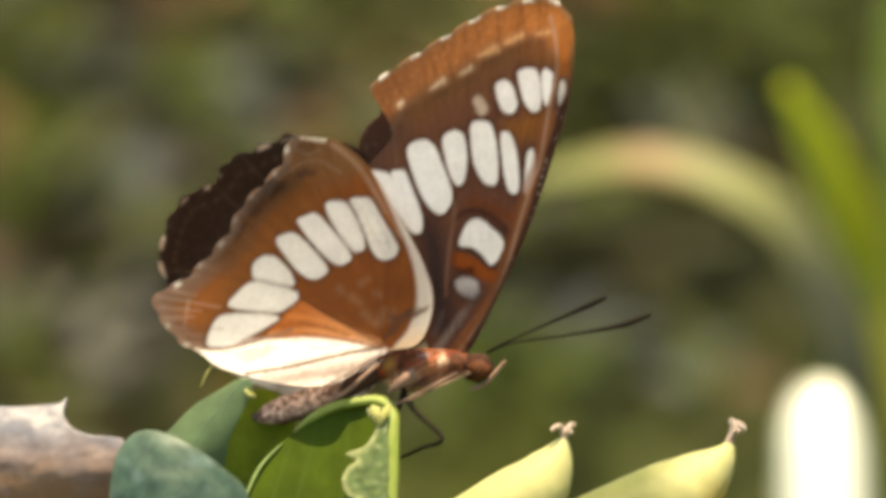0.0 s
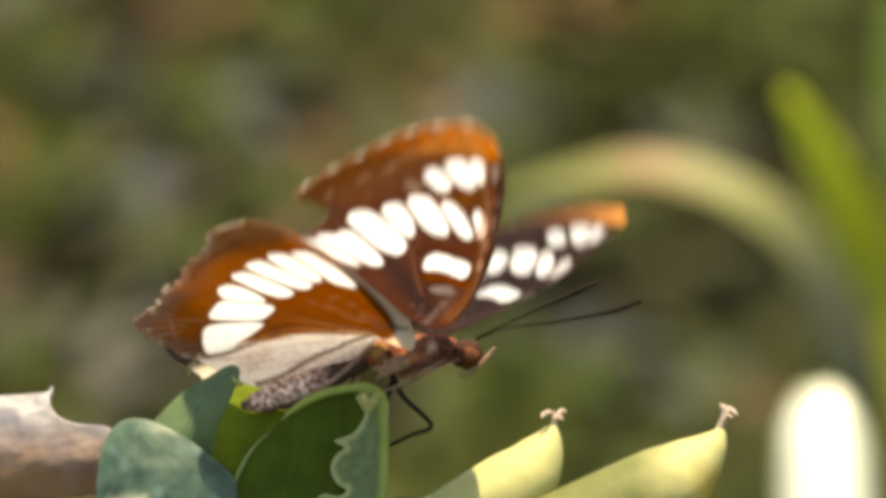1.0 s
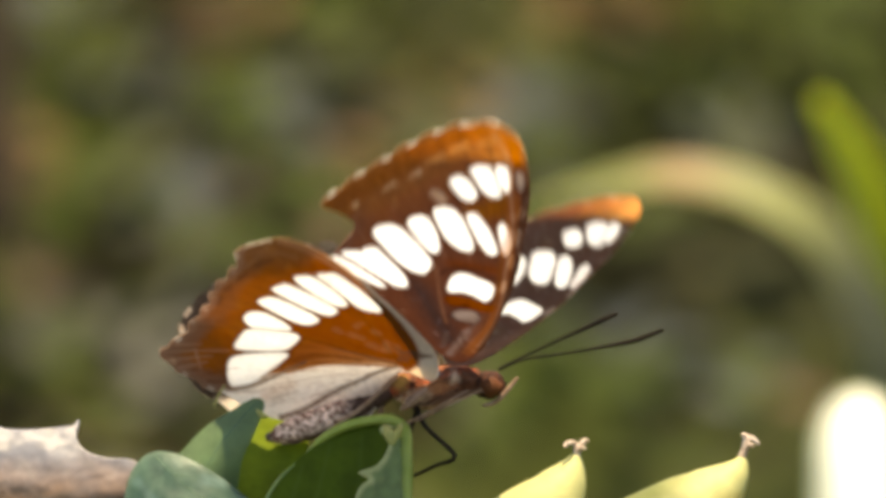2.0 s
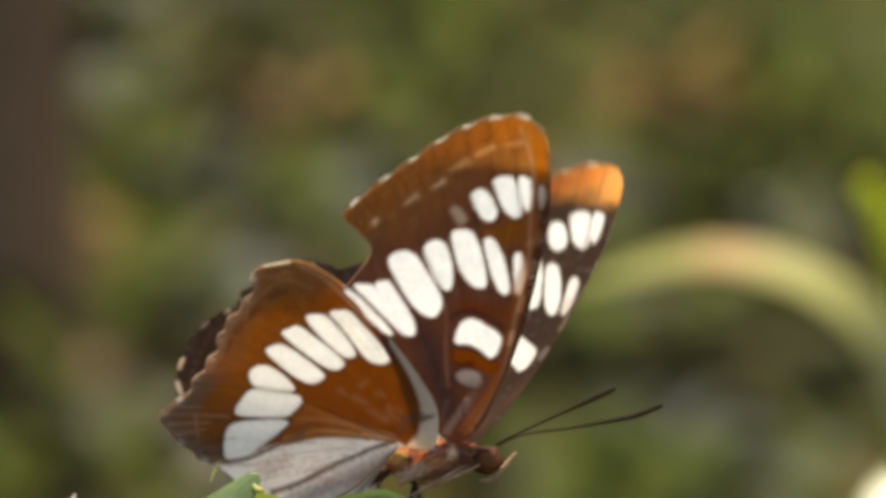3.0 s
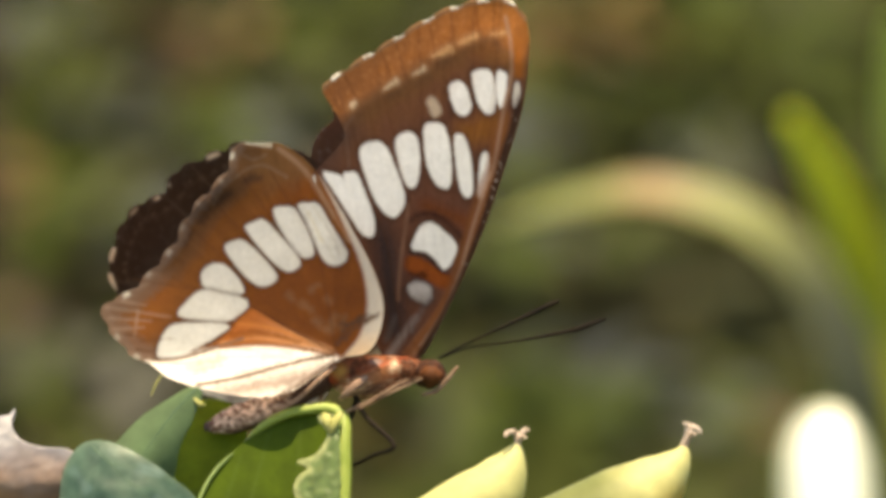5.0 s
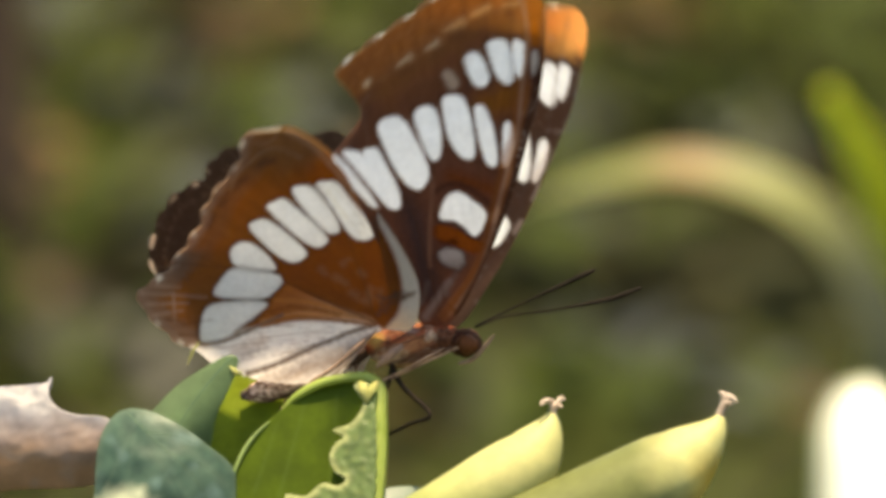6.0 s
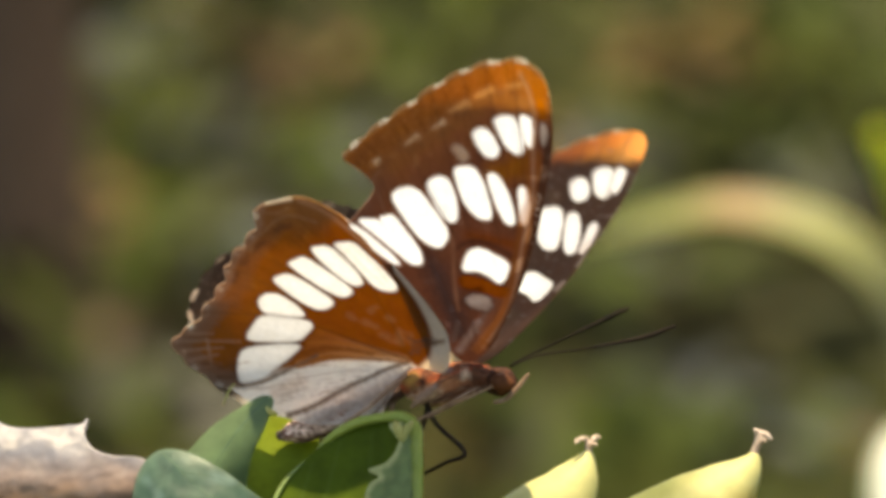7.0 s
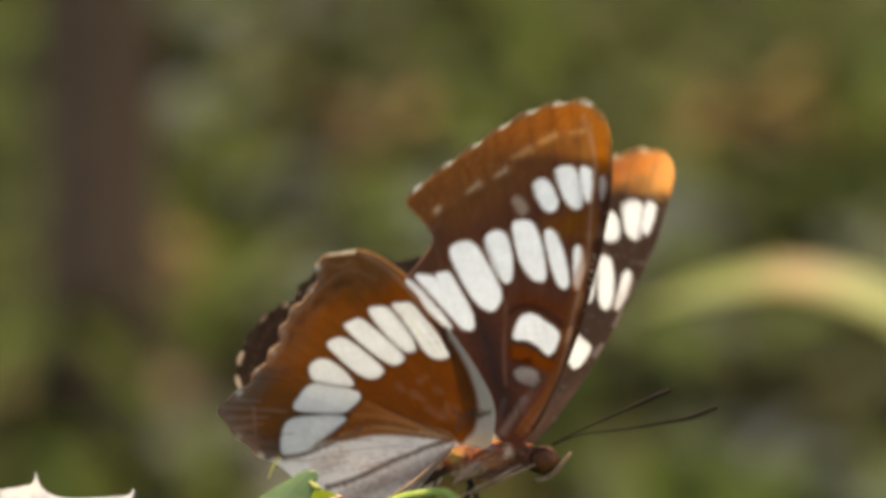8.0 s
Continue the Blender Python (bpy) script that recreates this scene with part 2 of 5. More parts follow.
def wobble(pts, scale, seed=0.0):
    return np.array([noise.noise((x / scale, y / scale, seed)) for x, y in pts])


# ---------- ground and what lies on it ----------
def ground_at(x, y, z=0.0):
    """Where the line of sight of the plan's place (x, y) meets the ground."""
    eye = BASE @ Vector((0, 0, 0.45))
    way = BASE @ at(x, y) - eye
    return eye + way * ((z - eye.z) / way.z)


M_SOIL = mat_plain("soil", (0.021, 0.023, 0.007), (0.037, 0.040, 0.013), 3.0, 0.95, 0.1, 0.8, 0.01, fine=12)
M_COVER = []
for cover_name, cover_low, cover_high in (("cover_olive", (0.015, 0.019, 0.004), (0.041, 0.049, 0.010)), ("cover_green", (0.017, 0.025, 0.006), (0.042, 0.057, 0.014)),
                                          ("cover_grey", (0.028, 0.032, 0.014), (0.060, 0.066, 0.034)), ("cover_brown", (0.032, 0.019, 0.006), (0.080, 0.045, 0.016)),
                                          ("cover_pink", (0.060, 0.037, 0.024), (0.125, 0.080, 0.055))):
    M_COVER.append(mat_plain(cover_name, cover_low, cover_high, 14.0, 0.8, 0.05, 0.3, 0.001))

gv, gf = [], []
GN = 60
for j in range(GN + 1):
    for i in range(GN + 1):
        u, v = 2 * i / GN - 1, 2 * j / GN - 1
        x, y = 60 * u * abs(u) ** 1.6 , 5 + 60 * v * abs(v) ** 1.6
        gv.append((x, y, 0.03 * noise.noise((x * 1.3, y * 1.3, 0)) - 0.02))
for j in range(GN):
    for i in range(GN):
        k = j * (GN + 1) + i
        gf.append((k, k + 1, k + GN + 2, k + GN + 1))
tagged(new("ground", mesh_of("ground", gv, gf, M_SOIL)), "brown soil in patchy sunlight under low plants", "ground", kind="structure")


def leaf_blade(verts, faces, place, turn, tilt, length, width, bend):
    """Adds one small pointed leaf (two rows of three quads, folded along its rib)."""
    k = len(verts)
    cz, sz, ct, st = math.cos(turn), math.sin(turn), math.cos(tilt), math.sin(tilt)
    for t, w in ((0, 0.12), (0.3, 0.85), (0.65, 0.8), (1.0, 0.05)):
        r = length * t
        h = r * st - bend * length * t * t
        fwd = r * ct
        for s in (-1, 0, 1):
            lat, up = s * w * width / 2, abs(s) * width * 0.12
            verts.append((place[0] + fwd * cz - lat * sz, place[1] + fwd * sz + lat * cz, max(place[2] + h + up, -0.02)))
    for r in range(3):
        for c in range(2):
            a = k + r * 3 + c
            faces.append((a, a + 1, a + 4, a + 3))


rng = random.Random(7)
for cover, share, name, label in ((0, 5200, "ground_cover", "low olive-green ground cover leaves"), (1, 4600, "ground_cover", "brighter green low ground cover leaves"),
                                  (2, 1500, "ground_cover", "grey-green dusty ground cover leaves"), (3, 750, "leaf_litter", "dry brown fallen leaves"),
                                  (4, 220, "leaf_litter", "faded pinkish dry leaves")):
    cv, cf = [], []
    for i in range(share * 3):
        wide = i >= share
        x, y = (rng.gauss(0, 3.0), rng.gauss(4.0, 3.5)) if wide else (rng.uniform(-1.8, 1.8), rng.uniform(2.2, 8.5))
        g = noise.noise((x * 3.4 + 7 * cover, y * 0.9, 3.0 + cover))
        if wide and (abs(x) < 1.8 and 2.2 < y < 8.5 or math.hypot(x, y + 0.4) < 0.35):
            continue
        if g < -0.08 + 0.1 * (cover in (1, 3)) :
            continue
        low = cover > 2
        leaf_blade(cv, cf, (x, y, rng.uniform(0.0, 0.02 if low else 0.22)), rng.uniform(0, 6.283), rng.uniform(-0.1, 0.2) if low else rng.uniform(0.0, 1.0),
                   rng.uniform(0.05, 0.13), rng.uniform(0.025, 0.06), rng.uniform(0, 0.4))
    tagged(new(name, mesh_of(name, cv, cf, M_COVER[cover])), label, "plants" if cover < 3 else "leaf litter", kind="stuff")


# patches of fallen leaves that show as soft tinted spots behind the butterfly
def litter_patch(x, y, wide, high, count, material, label):
    """Dry leaves strewn over the stretch of ground that the plan's place (x, y) looks at."""
    pv, pf = [], []
    for i in range(count):
        h = rng.uniform(0.02, 0.14)
        g = ground_at(x + rng.gauss(0, wide / 3), y + rng.gauss(0, high / 3), h)
        leaf_blade(pv, pf, (g.x, g.y, h), rng.uniform(0, 6.283), rng.uniform(-0.2, 0.9), rng.uniform(0.05, 0.10), rng.uniform(0.03, 0.06), rng.uniform(0, 0.3))
    tagged(new("leaf_litter", mesh_of("leaf_litter", pv, pf, material)), label, "leaf litter", kind="stuff")


M_TAN = mat_plain("tan_litter", (0.080, 0.050, 0.020), (0.165, 0.104, 0.044), 14.0, 0.8, 0.15, 0.3, 0.001)
M_ROSE = mat_plain("rosy_litter", (0.044, 0.029, 0.020), (0.092, 0.061, 0.043), 14.0, 0.8, 0.15, 0.3, 0.001)
M_ASH = mat_plain("ash_litter", (0.045, 0.046, 0.036), (0.090, 0.090, 0.074), 14.0, 0.8, 0.15, 0.3, 0.001)
# darker leaf colour, strewn where the background lies in shade
M_DEEP = mat_plain("deep_cover", (0.012, 0.013, 0.005), (0.032, 0.030, 0.014), 14.0, 0.8, 0.05, 0.3, 0.001)
# blue-grey leaf colour that imitates small highlights in the background
M_SLATE = mat_plain("slate_cover", (0.040, 0.046, 0.046), (0.080, 0.090, 0.092), 14.0, 0.8, 0.15, 0.3, 0.001)
M_MOSS = mat_plain("moss_cover", (0.022, 0.032, 0.004), (0.052, 0.070, 0.010), 14.0, 0.8, 0.10, 0.3, 0.001)
TAN, ROSE, ASH = (M_TAN, "tan fallen leaves among green plants"), (M_ROSE, "rosy brown fallen leaves"), (M_ASH, "ash-grey fallen leaves")
SLATE, MOSS, DEEP = (M_SLATE, "blue-grey low leaves standing in for soft highlights"), (M_MOSS, "saturated green low leaves"), (M_DEEP, "dull dark leaves standing in for shaded ground")
for px_, py_, wide, high, count, (material, label) in (
        (1085, -34, 110, 80, 46, TAN), (712, 116, 90, 80, 30, TAN), (702, 206, 100, 70, 26, TAN), (422, -24, 120, 80, 12, TAN), (198, -95, 150, 90, 20, ROSE), (-12, 275, 110, 80, 22, TAN),
        (492, 326, 210, 110, 40, ROSE), (2, 486, 160, 120, 30, ROSE), (90, 830, 260, 150, 30, ROSE), (340, 40, 160, 80, 10, ROSE),
        (122, -14, 110, 80, 26, SLATE), (242, 116, 100, 90, 26, SLATE), (582, 176, 110, 70, 30, SLATE), (332, 316, 110, 90, 24, SLATE), (882, 176, 120, 60, 26, SLATE), (1322, 206, 120, 60, 26, SLATE), (1202, 76, 110, 70, 24, SLATE),
        (148, -165, 120, 80, 22, SLATE), (1060, 560, 140, 80, 6, SLATE), (880, 330, 120, 60, 10, SLATE), (1180, 640, 120, 70, 4, SLATE), (950, 480, 120, 60, 5, SLATE),
        (142, 96, 130, 130, 40, MOSS), (402, 156, 160, 90, 40, MOSS), (28, 75, 130, 120, 34, MOSS), (588, -75, 150, 90, 34, MOSS), (982, 666, 150, 80, 30, MOSS), (1250, -20, 180, 110, 40, MOSS), (92, 276, 120, 90, 30, MOSS),
        (222, 586, 200, 110, 34, ASH), (350, -225, 170, 80, 40, ASH),
        (792, 246, 130, 70, 30, DEEP), (222, 446, 160, 90, 34, DEEP), (1030, 430, 420, 200, 70, DEEP), (640, 20, 200, 90, 34, DEEP), (1400, 330, 160, 120, 30, DEEP), (300, 220, 120, 80, 24, DEEP), (60, 0, 260, 180, 60, DEEP), (320, -60, 240, 120, 40, DEEP)):
    litter_patch(px_, py_, wide, high, count, material, label)


# a brown sapling trunk far behind
M_BARK = mat_plain("bark", (0.064, 0.040, 0.026), (0.112, 0.070, 0.046), 18.0, 0.9, 0.1, 0.8, 0.006)
M_CROWN = mat_plain("crown_leaf", (0.03, 0.05, 0.012), (0.08, 0.12, 0.03), 20.0, 0.5, 0.3, 0.3, 0.001, share=0.25, through_colour=(0.10, 0.16, 0.02))
foot = ground_at(-76, 700)
tree = thing("sapling", Matrix.Translation(foot), "slender brown-barked sapling behind the low plants", "tree")
trunk_path = [(0, 0, -0.05), (0.004, 0.0, 0.5), (-0.008, 0.01, 1.3), (-0.36, 0.02, 2.8), (-0.96, 0.0, 4.6), (-1.36, 0.0, 6.3)]
part("trunk", tube_mesh("trunk", trunk_path, [0.066, 0.054, 0.050, 0.042, 0.03, 0.012], M_BARK, 14), tree)
crv, crf = [], []
for b in range(9):
    a, z0 = b * 2.4, 4.75 + 0.15 * b
    ln = 0.75 - 0.04 * b
    stem_x = -0.96 - 0.24 * (z0 - 4.6)
    end = (ln * math.cos(a), ln * math.sin(a), z0 + 0.45)
    part("limb", tube_mesh("limb", [(stem_x, 0.01, z0), (stem_x + end[0] * 0.5, end[1] * 0.5, z0 + 0.28), (stem_x + end[0], end[1], end[2])], [0.018, 0.010, 0.003], M_BARK, 7), tree)
    for i in range(150):
        t = rng.uniform(0.3, 1.08)
        leaf_blade(crv, crf, (stem_x + end[0] * t + rng.gauss(0, 0.12), end[1] * t + rng.gauss(0, 0.12), z0 + 0.5 * t + rng.gauss(0, 0.12)), rng.uniform(0, 6.283), rng.uniform(-0.6, 0.5),
                   rng.uniform(0.06, 0.11), rng.uniform(0.03, 0.05), 0.3)
part("crown", mesh_of("crown", crv, crf, M_CROWN), tree)


# ---------- the strap-leaved plant behind the perch ----------
def strap(name, points, widths, fold, parent, colour, material, thick=0.0008, label="", face=(0, 0, 1)):
    """A long arching leaf through points (metres, plane of the perch), folded along its rib, with a thickness."""
    q = spline([(*p, w) for p, w in zip(points, widths)], 8, False)
    verts, faces, cols = [], [], []
    n, cross = len(q), 8
    for i in range(n):
        d = Vector(q[min(i + 1, n - 1)][:3] - q[max(i - 1, 0)][:3]).normalized()
        side = d.cross(Vector(face)).normalized()
        nrm = side.cross(d)
        for k in range(cross + 1):
            s = 2 * k / cross - 1
            verts.append(Vector(q[i][:3]) + side * s * q[i][3] / 2 + nrm * fold * q[i][3] * (s * s - 0.3))
            cols.append(colour(i / (n - 1), s))
    for i in range(n - 1):
        for k in range(cross):
            a = i * (cross + 1) + k
            faces.append((a, a + 1, a + cross + 2, a + cross + 1))
    ob = part(name, mesh_of(name, verts, faces, material, np.array(cols)), parent, label)
    so = ob.modifiers.new("thickness", "SOLIDIFY")
    so.thickness, so.offset = thick, 0
    return ob


M_STRAP = mat_painted("strap_leaf", 0.5, 0.4, 0.50, 160.0, 0.0003, 0.8)
M_SHEATH = mat_painted("sheath_skin", 0.35, 0.5, 0.0, 160.0, 0.0002)
BACK = -0.75
strap_plant = thing("strap_plant", BASE @ Matrix.Translation(at(1500, 1400, BACK)), "strap-leaved plant with one arching pale green leaf", "plant")
base_at = at(1500, 1400, BACK)


def back(*pts):
    return [tuple(at(x, y, BACK + dz) - base_at) for x, y, dz in pts]


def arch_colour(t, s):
    # pinkish crest highlight painted into the colour; green darkens towards the base
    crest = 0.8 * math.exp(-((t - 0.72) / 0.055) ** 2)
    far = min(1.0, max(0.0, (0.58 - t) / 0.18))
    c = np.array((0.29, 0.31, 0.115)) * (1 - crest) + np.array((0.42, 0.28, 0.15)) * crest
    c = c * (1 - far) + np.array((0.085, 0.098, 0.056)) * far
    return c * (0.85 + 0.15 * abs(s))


W = 0.134e-3
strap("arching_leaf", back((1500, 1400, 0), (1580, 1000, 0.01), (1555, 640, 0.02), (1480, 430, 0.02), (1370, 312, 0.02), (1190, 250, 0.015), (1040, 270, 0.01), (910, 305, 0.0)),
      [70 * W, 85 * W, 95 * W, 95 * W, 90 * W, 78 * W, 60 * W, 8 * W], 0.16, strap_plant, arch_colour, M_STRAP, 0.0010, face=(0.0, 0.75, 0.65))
# colour grows darker from the tip down to the base
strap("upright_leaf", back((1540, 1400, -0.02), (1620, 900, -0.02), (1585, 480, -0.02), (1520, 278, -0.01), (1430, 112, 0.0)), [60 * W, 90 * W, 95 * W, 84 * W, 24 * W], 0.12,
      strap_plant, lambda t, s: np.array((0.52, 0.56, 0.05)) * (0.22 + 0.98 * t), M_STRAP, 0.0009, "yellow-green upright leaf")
strap("upright_leaf", back((1500, 1400, -0.03), (1680, 900, -0.03), (1680, 400, -0.03), (1640, 100, -0.03), (1615, -60, -0.03)), [60 * W, 100 * W, 120 * W, 100 * W, 15 * W], 0.12,
      strap_plant, lambda t, s: np.array((0.17, 0.24, 0.045)) * (0.8 + 0.3 * t), M_STRAP, 0.0009)
# white middle puts the sunlit highlight into the colour; edges stay green
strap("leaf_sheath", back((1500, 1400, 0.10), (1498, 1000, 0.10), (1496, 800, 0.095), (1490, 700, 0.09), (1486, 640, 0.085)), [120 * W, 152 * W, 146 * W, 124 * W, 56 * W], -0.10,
      strap_plant, lambda t, s: np.array((0.66, 0.68, 0.60)) + (np.array((0.16, 0.21, 0.08)) - np.array((0.66, 0.68, 0.60))) * min(1, max(abs(s) ** 3, (t - 0.86) / 0.14)), M_SHEATH, 0.0012, "glossy leaf sheath with its white highlight painted in", face=(-0.15, 0.45, 0.85))
strap("leaf_sheath", back((1520, 1400, -0.04), (1540, 1000, -0.04), (1560, 760, -0.04), (1575, 560, -0.03), (1590, 480, -0.02)), [200 * W, 230 * W, 200 * W, 150 * W, 50 * W], 0.15,
      strap_plant, lambda t, s: np.array((0.20, 0.27, 0.085)), M_STRAP, 0.0012)
strap_stem = [tuple(at(1500, 1400, BACK) - base_at), (0.0, -0.35, -0.02), (0.01, -0.9, -0.18)]
part("stalk", tube_mesh("stalk", strap_stem, [0.012, 0.014, 0.018], M_STEM, 12), strap_plant)


# ---------- the twig with leaves and buds that the butterfly sits on ----------
def leaf_sheet(name, outline, step, relief, paint, parent, origin, thick=0.0004, material=M_LEAF, label="", smooth_steps=8):
    """A leaf cut to an outline of the plan, bulged by relief(pts) metres towards the camera and coloured by paint(pts)."""
    o = spline(outline, smooth_steps)
    pts, quads = sheet(o, step)
    w = relief(pts)
    v = [at(x, y, z) - origin for (x, y), z in zip(pts, w)]
    ob = part(name, mesh_of(name, v, quads[:, ::-1], material, paint(pts)), parent, label)
    so = ob.modifiers.new("thickness", "SOLIDIFY")
    so.thickness, so.offset = thick, -1
    return ob


def plain_paint(base, spread, scale, seed):
    def f(pts):
        c = np.tile(np.array(base, float), (len(pts), 1))
        return c * (1 + spread * wobble(pts, scale, seed) + 0.4 * spread * wobble(pts, scale / 5, seed + 9))[:, None]
    return f


twig_o = at(560, 1200, -0.004)
twig = thing("leafy_twig", BASE @ Matrix.Translation(twig_o), "leafy twig with glaucous spiny leaves and one chewed green leaf", "plant")
part("stem", tube_mesh("stem", [at(640, 900, -0.010) - twig_o, at(620, 1000, -0.008) - twig_o, Vector((0, 0, -0.004)), Vector((-0.004, -0.09, -0.03)), Vector((0.0, -0.5, -0.12)),
                                Vector((0.01, -1.15, -0.32))], [0.0012, 0.0016, 0.002, 0.003, 0.005, 0.008], M_STEM, 10), twig)


def spiny_paint(pts):
    c = np.tile(np.array((0.235, 0.235, 0.265)), (len(pts), 1))
    blend(c, soft(765 - pts[:, 1] + 22 * wobble(pts, 60, 3) + 8 * wobble(pts, 15, 4), 100) * 0.9, (0.36, 0.20, 0.098))
    blend(c, np.clip(2 * wobble(pts, 30, 12) - 0.3, 0, 1) * 0.5, (0.30, 0.27, 0.25))
    blend(c, soft(np.abs(pts[:, 1] - 690 - 0.28 * pts[:, 0]) - 3, 8) * 0.35, (0.36, 0.36, 0.38))
    c *= (1 + 0.14 * wobble(pts, 22, 1) + 0.10 * wobble(pts, 6, 2))[:, None]
    return c


def spiny_relief(pts):
    return 0.0022 - 0.0025 * ((pts[:, 1] - 775) / 110) ** 2 + 0.00030 * wobble(pts, 45, 5) + 0.00008 * wobble(pts, 12, 6)


leaf_sheet("spiny_leaf", [(-330, 700), (-230, 672), (-140, 655), (-110, 648), (-104, 628), (-92, 655), (-60, 672), (0, 673), (45, 669), (62, 667), (73, 656), (68, 680), (72, 697), (88, 714), (120, 724),
                          (175, 732), (196, 780), (180, 832), (120, 852), (20, 856), (-120, 866), (-260, 860), (-350, 800)], 5.0, spiny_relief, spiny_paint, twig, twig_o, 0.0005,
           label="pale grey leaf with spiny margin, brown below")


TEAL_EDGE = [(145, 960), (148, 860), (152, 795), (166, 748), (196, 717), (240, 716), (298, 742), (350, 780), (388, 812), (398, 850), (388, 920), (350, 1000), (230, 1020)]


def teal_paint(pts):
    c = np.tile(np.array((0.036, 0.082, 0.058)), (len(pts), 1))
    blend(c, np.clip(0.5 + 1.6 * wobble(pts, 55, 4) + 0.5 * wobble(pts, 16, 6), 0, 1) * 0.8, (0.080, 0.145, 0.100))
    # paler blotches imitate gloss on the leaf
    blend(c, np.clip(2.2 * wobble(pts, 34, 21) - 0.35, 0, 1) * 0.75, (0.125, 0.210, 0.190))
    blend(c, soft(near_line(spline(TEAL_EDGE, 6), pts)[0] - 6 + 3 * wobble(pts, 12, 5), 10) * 0.4, (0.15, 0.21, 0.14))
    blend(c, soft(near_line(np.array([(215.0, 700), (270, 760), (330, 800), (380, 850)]), pts, False)[0] - 3, 14) * 0.4, (0.15, 0.215, 0.15))
    for x1, y1 in ((170, 850), (200, 880), (300, 880), (360, 880), (330, 900)):
        blend(c, soft(spot(pts, 225, 725, x1, y1, 4, 3), 6) * 0.2, (0.15, 0.215, 0.15))
    # bright reflection at the lower left, painted into the colour
    blend(c, soft(np.hypot((pts[:, 0] - 205) * 0.8, (pts[:, 1] - 892) * 1.0) - 36 - 12 * wobble(pts, 20, 3), 30) * 0.9, (0.86, 0.88, 0.62))
    c *= (1 + 0.2 * wobble(pts, 18, 1) + 0.1 * wobble(pts, 5, 2))[:, None]
    return c


def teal_relief(pts):
    x, y = (pts[:, 0] - 265) / 130, (pts[:, 1] - 830) / 130
    return 0.0066 + 0.0014 * (pts[:, 1] - 760) / 130 - 0.0022 * (x * x + 0.8 * y * y) + 0.0002 * wobble(pts, 40, 8)


teal_leaf = leaf_sheet("glaucous_leaf", TEAL_EDGE, 5.0,
           teal_relief, teal_paint, twig, twig_o, 0.0005, label="rounded blue-green leaf with painted gloss and glare")


def narrow_relief(p):
    return 0.0032 + 0.0020 * (p[:, 1] - 612) / 200 - 0.0007 * (((p[:, 0] - 320) * 0.7 + (p[:, 1] - 700) * 0.7) / 45) ** 2


narrow_leaf = leaf_sheet("narrow_leaf", [(240, 735), (262, 705), (300, 668), (345, 640), (376, 622), (394, 620), (402, 634), (385, 680), (362, 730), (345, 800), (290, 830), (235, 800)], 5.0,
           narrow_relief, plain_paint((0.112, 0.180, 0.078), 0.3, 40, 11), twig, twig_o, 0.0004)
leaf_sheet("green_leaf", [(330, 760), (355, 700), (385, 655), (410, 640), (450, 648), (480, 690), (470, 760), (440, 840), (350, 860)], 5.0,
           lambda p: -0.0064 + 0.0036 * (p[:, 1] - 640) / 220 + 0.0002 * wobble(p, 50, 1), plain_paint((0.185, 0.245, 0.018), 0.35, 45, 12), twig, twig_o, 0.0004, M_THIN_LEAF, label="shaded bright green leaf")


M_RIB = mat_plain("leaf_rib", (0.055, 0.105, 0.062), (0.10, 0.165, 0.105), 600, 0.6, 0.2, 0.3, 0.0001)


def rib(parent, relief, line, wide):
    """A raised vein along a leaf, through places of the plan."""
    q = spline(line, 5, False)
    part("leaf_vein", tube_mesh("leaf_vein", [at(x, y, w - 0.00002) - twig_o for (x, y), w in zip(q, relief(q))], list(np.linspace(wide * 0.75, wide * 0.3, len(q)) * UNIT), M_RIB, 6, 2), parent)


for line, wide in (([(205, 720), (255, 770), (310, 820), (350, 880), (370, 950)], 1.6), ([(240, 755), (300, 765), (352, 792)], 1.4), ([(275, 790), (335, 812), (385, 845)], 1.4)):
    rib(teal_leaf, teal_relief, line, wide)
rib(narrow_leaf, narrow_relief, [(392, 622), (350, 668), (310, 722), (285, 770)], 1.8)


def cup_relief(pts):
    x = (pts[:, 0] - 520) / 140
    return 0.0008 + 0.0010 * x * x + 0.0022 * (pts[:, 1] - 690) / 150


def cup_paint(pts):
    c = plain_paint((0.066, 0.108, 0.005), 0.28, 50, 14)(pts)
    for x0, y0, x1, y1 in ((470, 880, 520, 700), (430, 860, 470, 740), (560, 880, 575, 690)):
        blend(c, soft(spot(pts, x0, y0, x1, y1, 6, 2), 6) * 0.35, (0.10, 0.16, 0.03))
    return c


leaf_sheet("chewed_leaf", [(380, 960), (384, 880), (396, 820), (418, 775), (450, 738), (490, 706), (530, 676), (575, 662), (620, 657), (650, 668), (661, 700), (663, 770), (655, 860), (640, 960), (500, 1010)], 4.5,
           cup_relief, cup_paint, twig, twig_o, 0.0004, M_THIN_LEAF, label="bright green cupped leaf with a chewed edge")
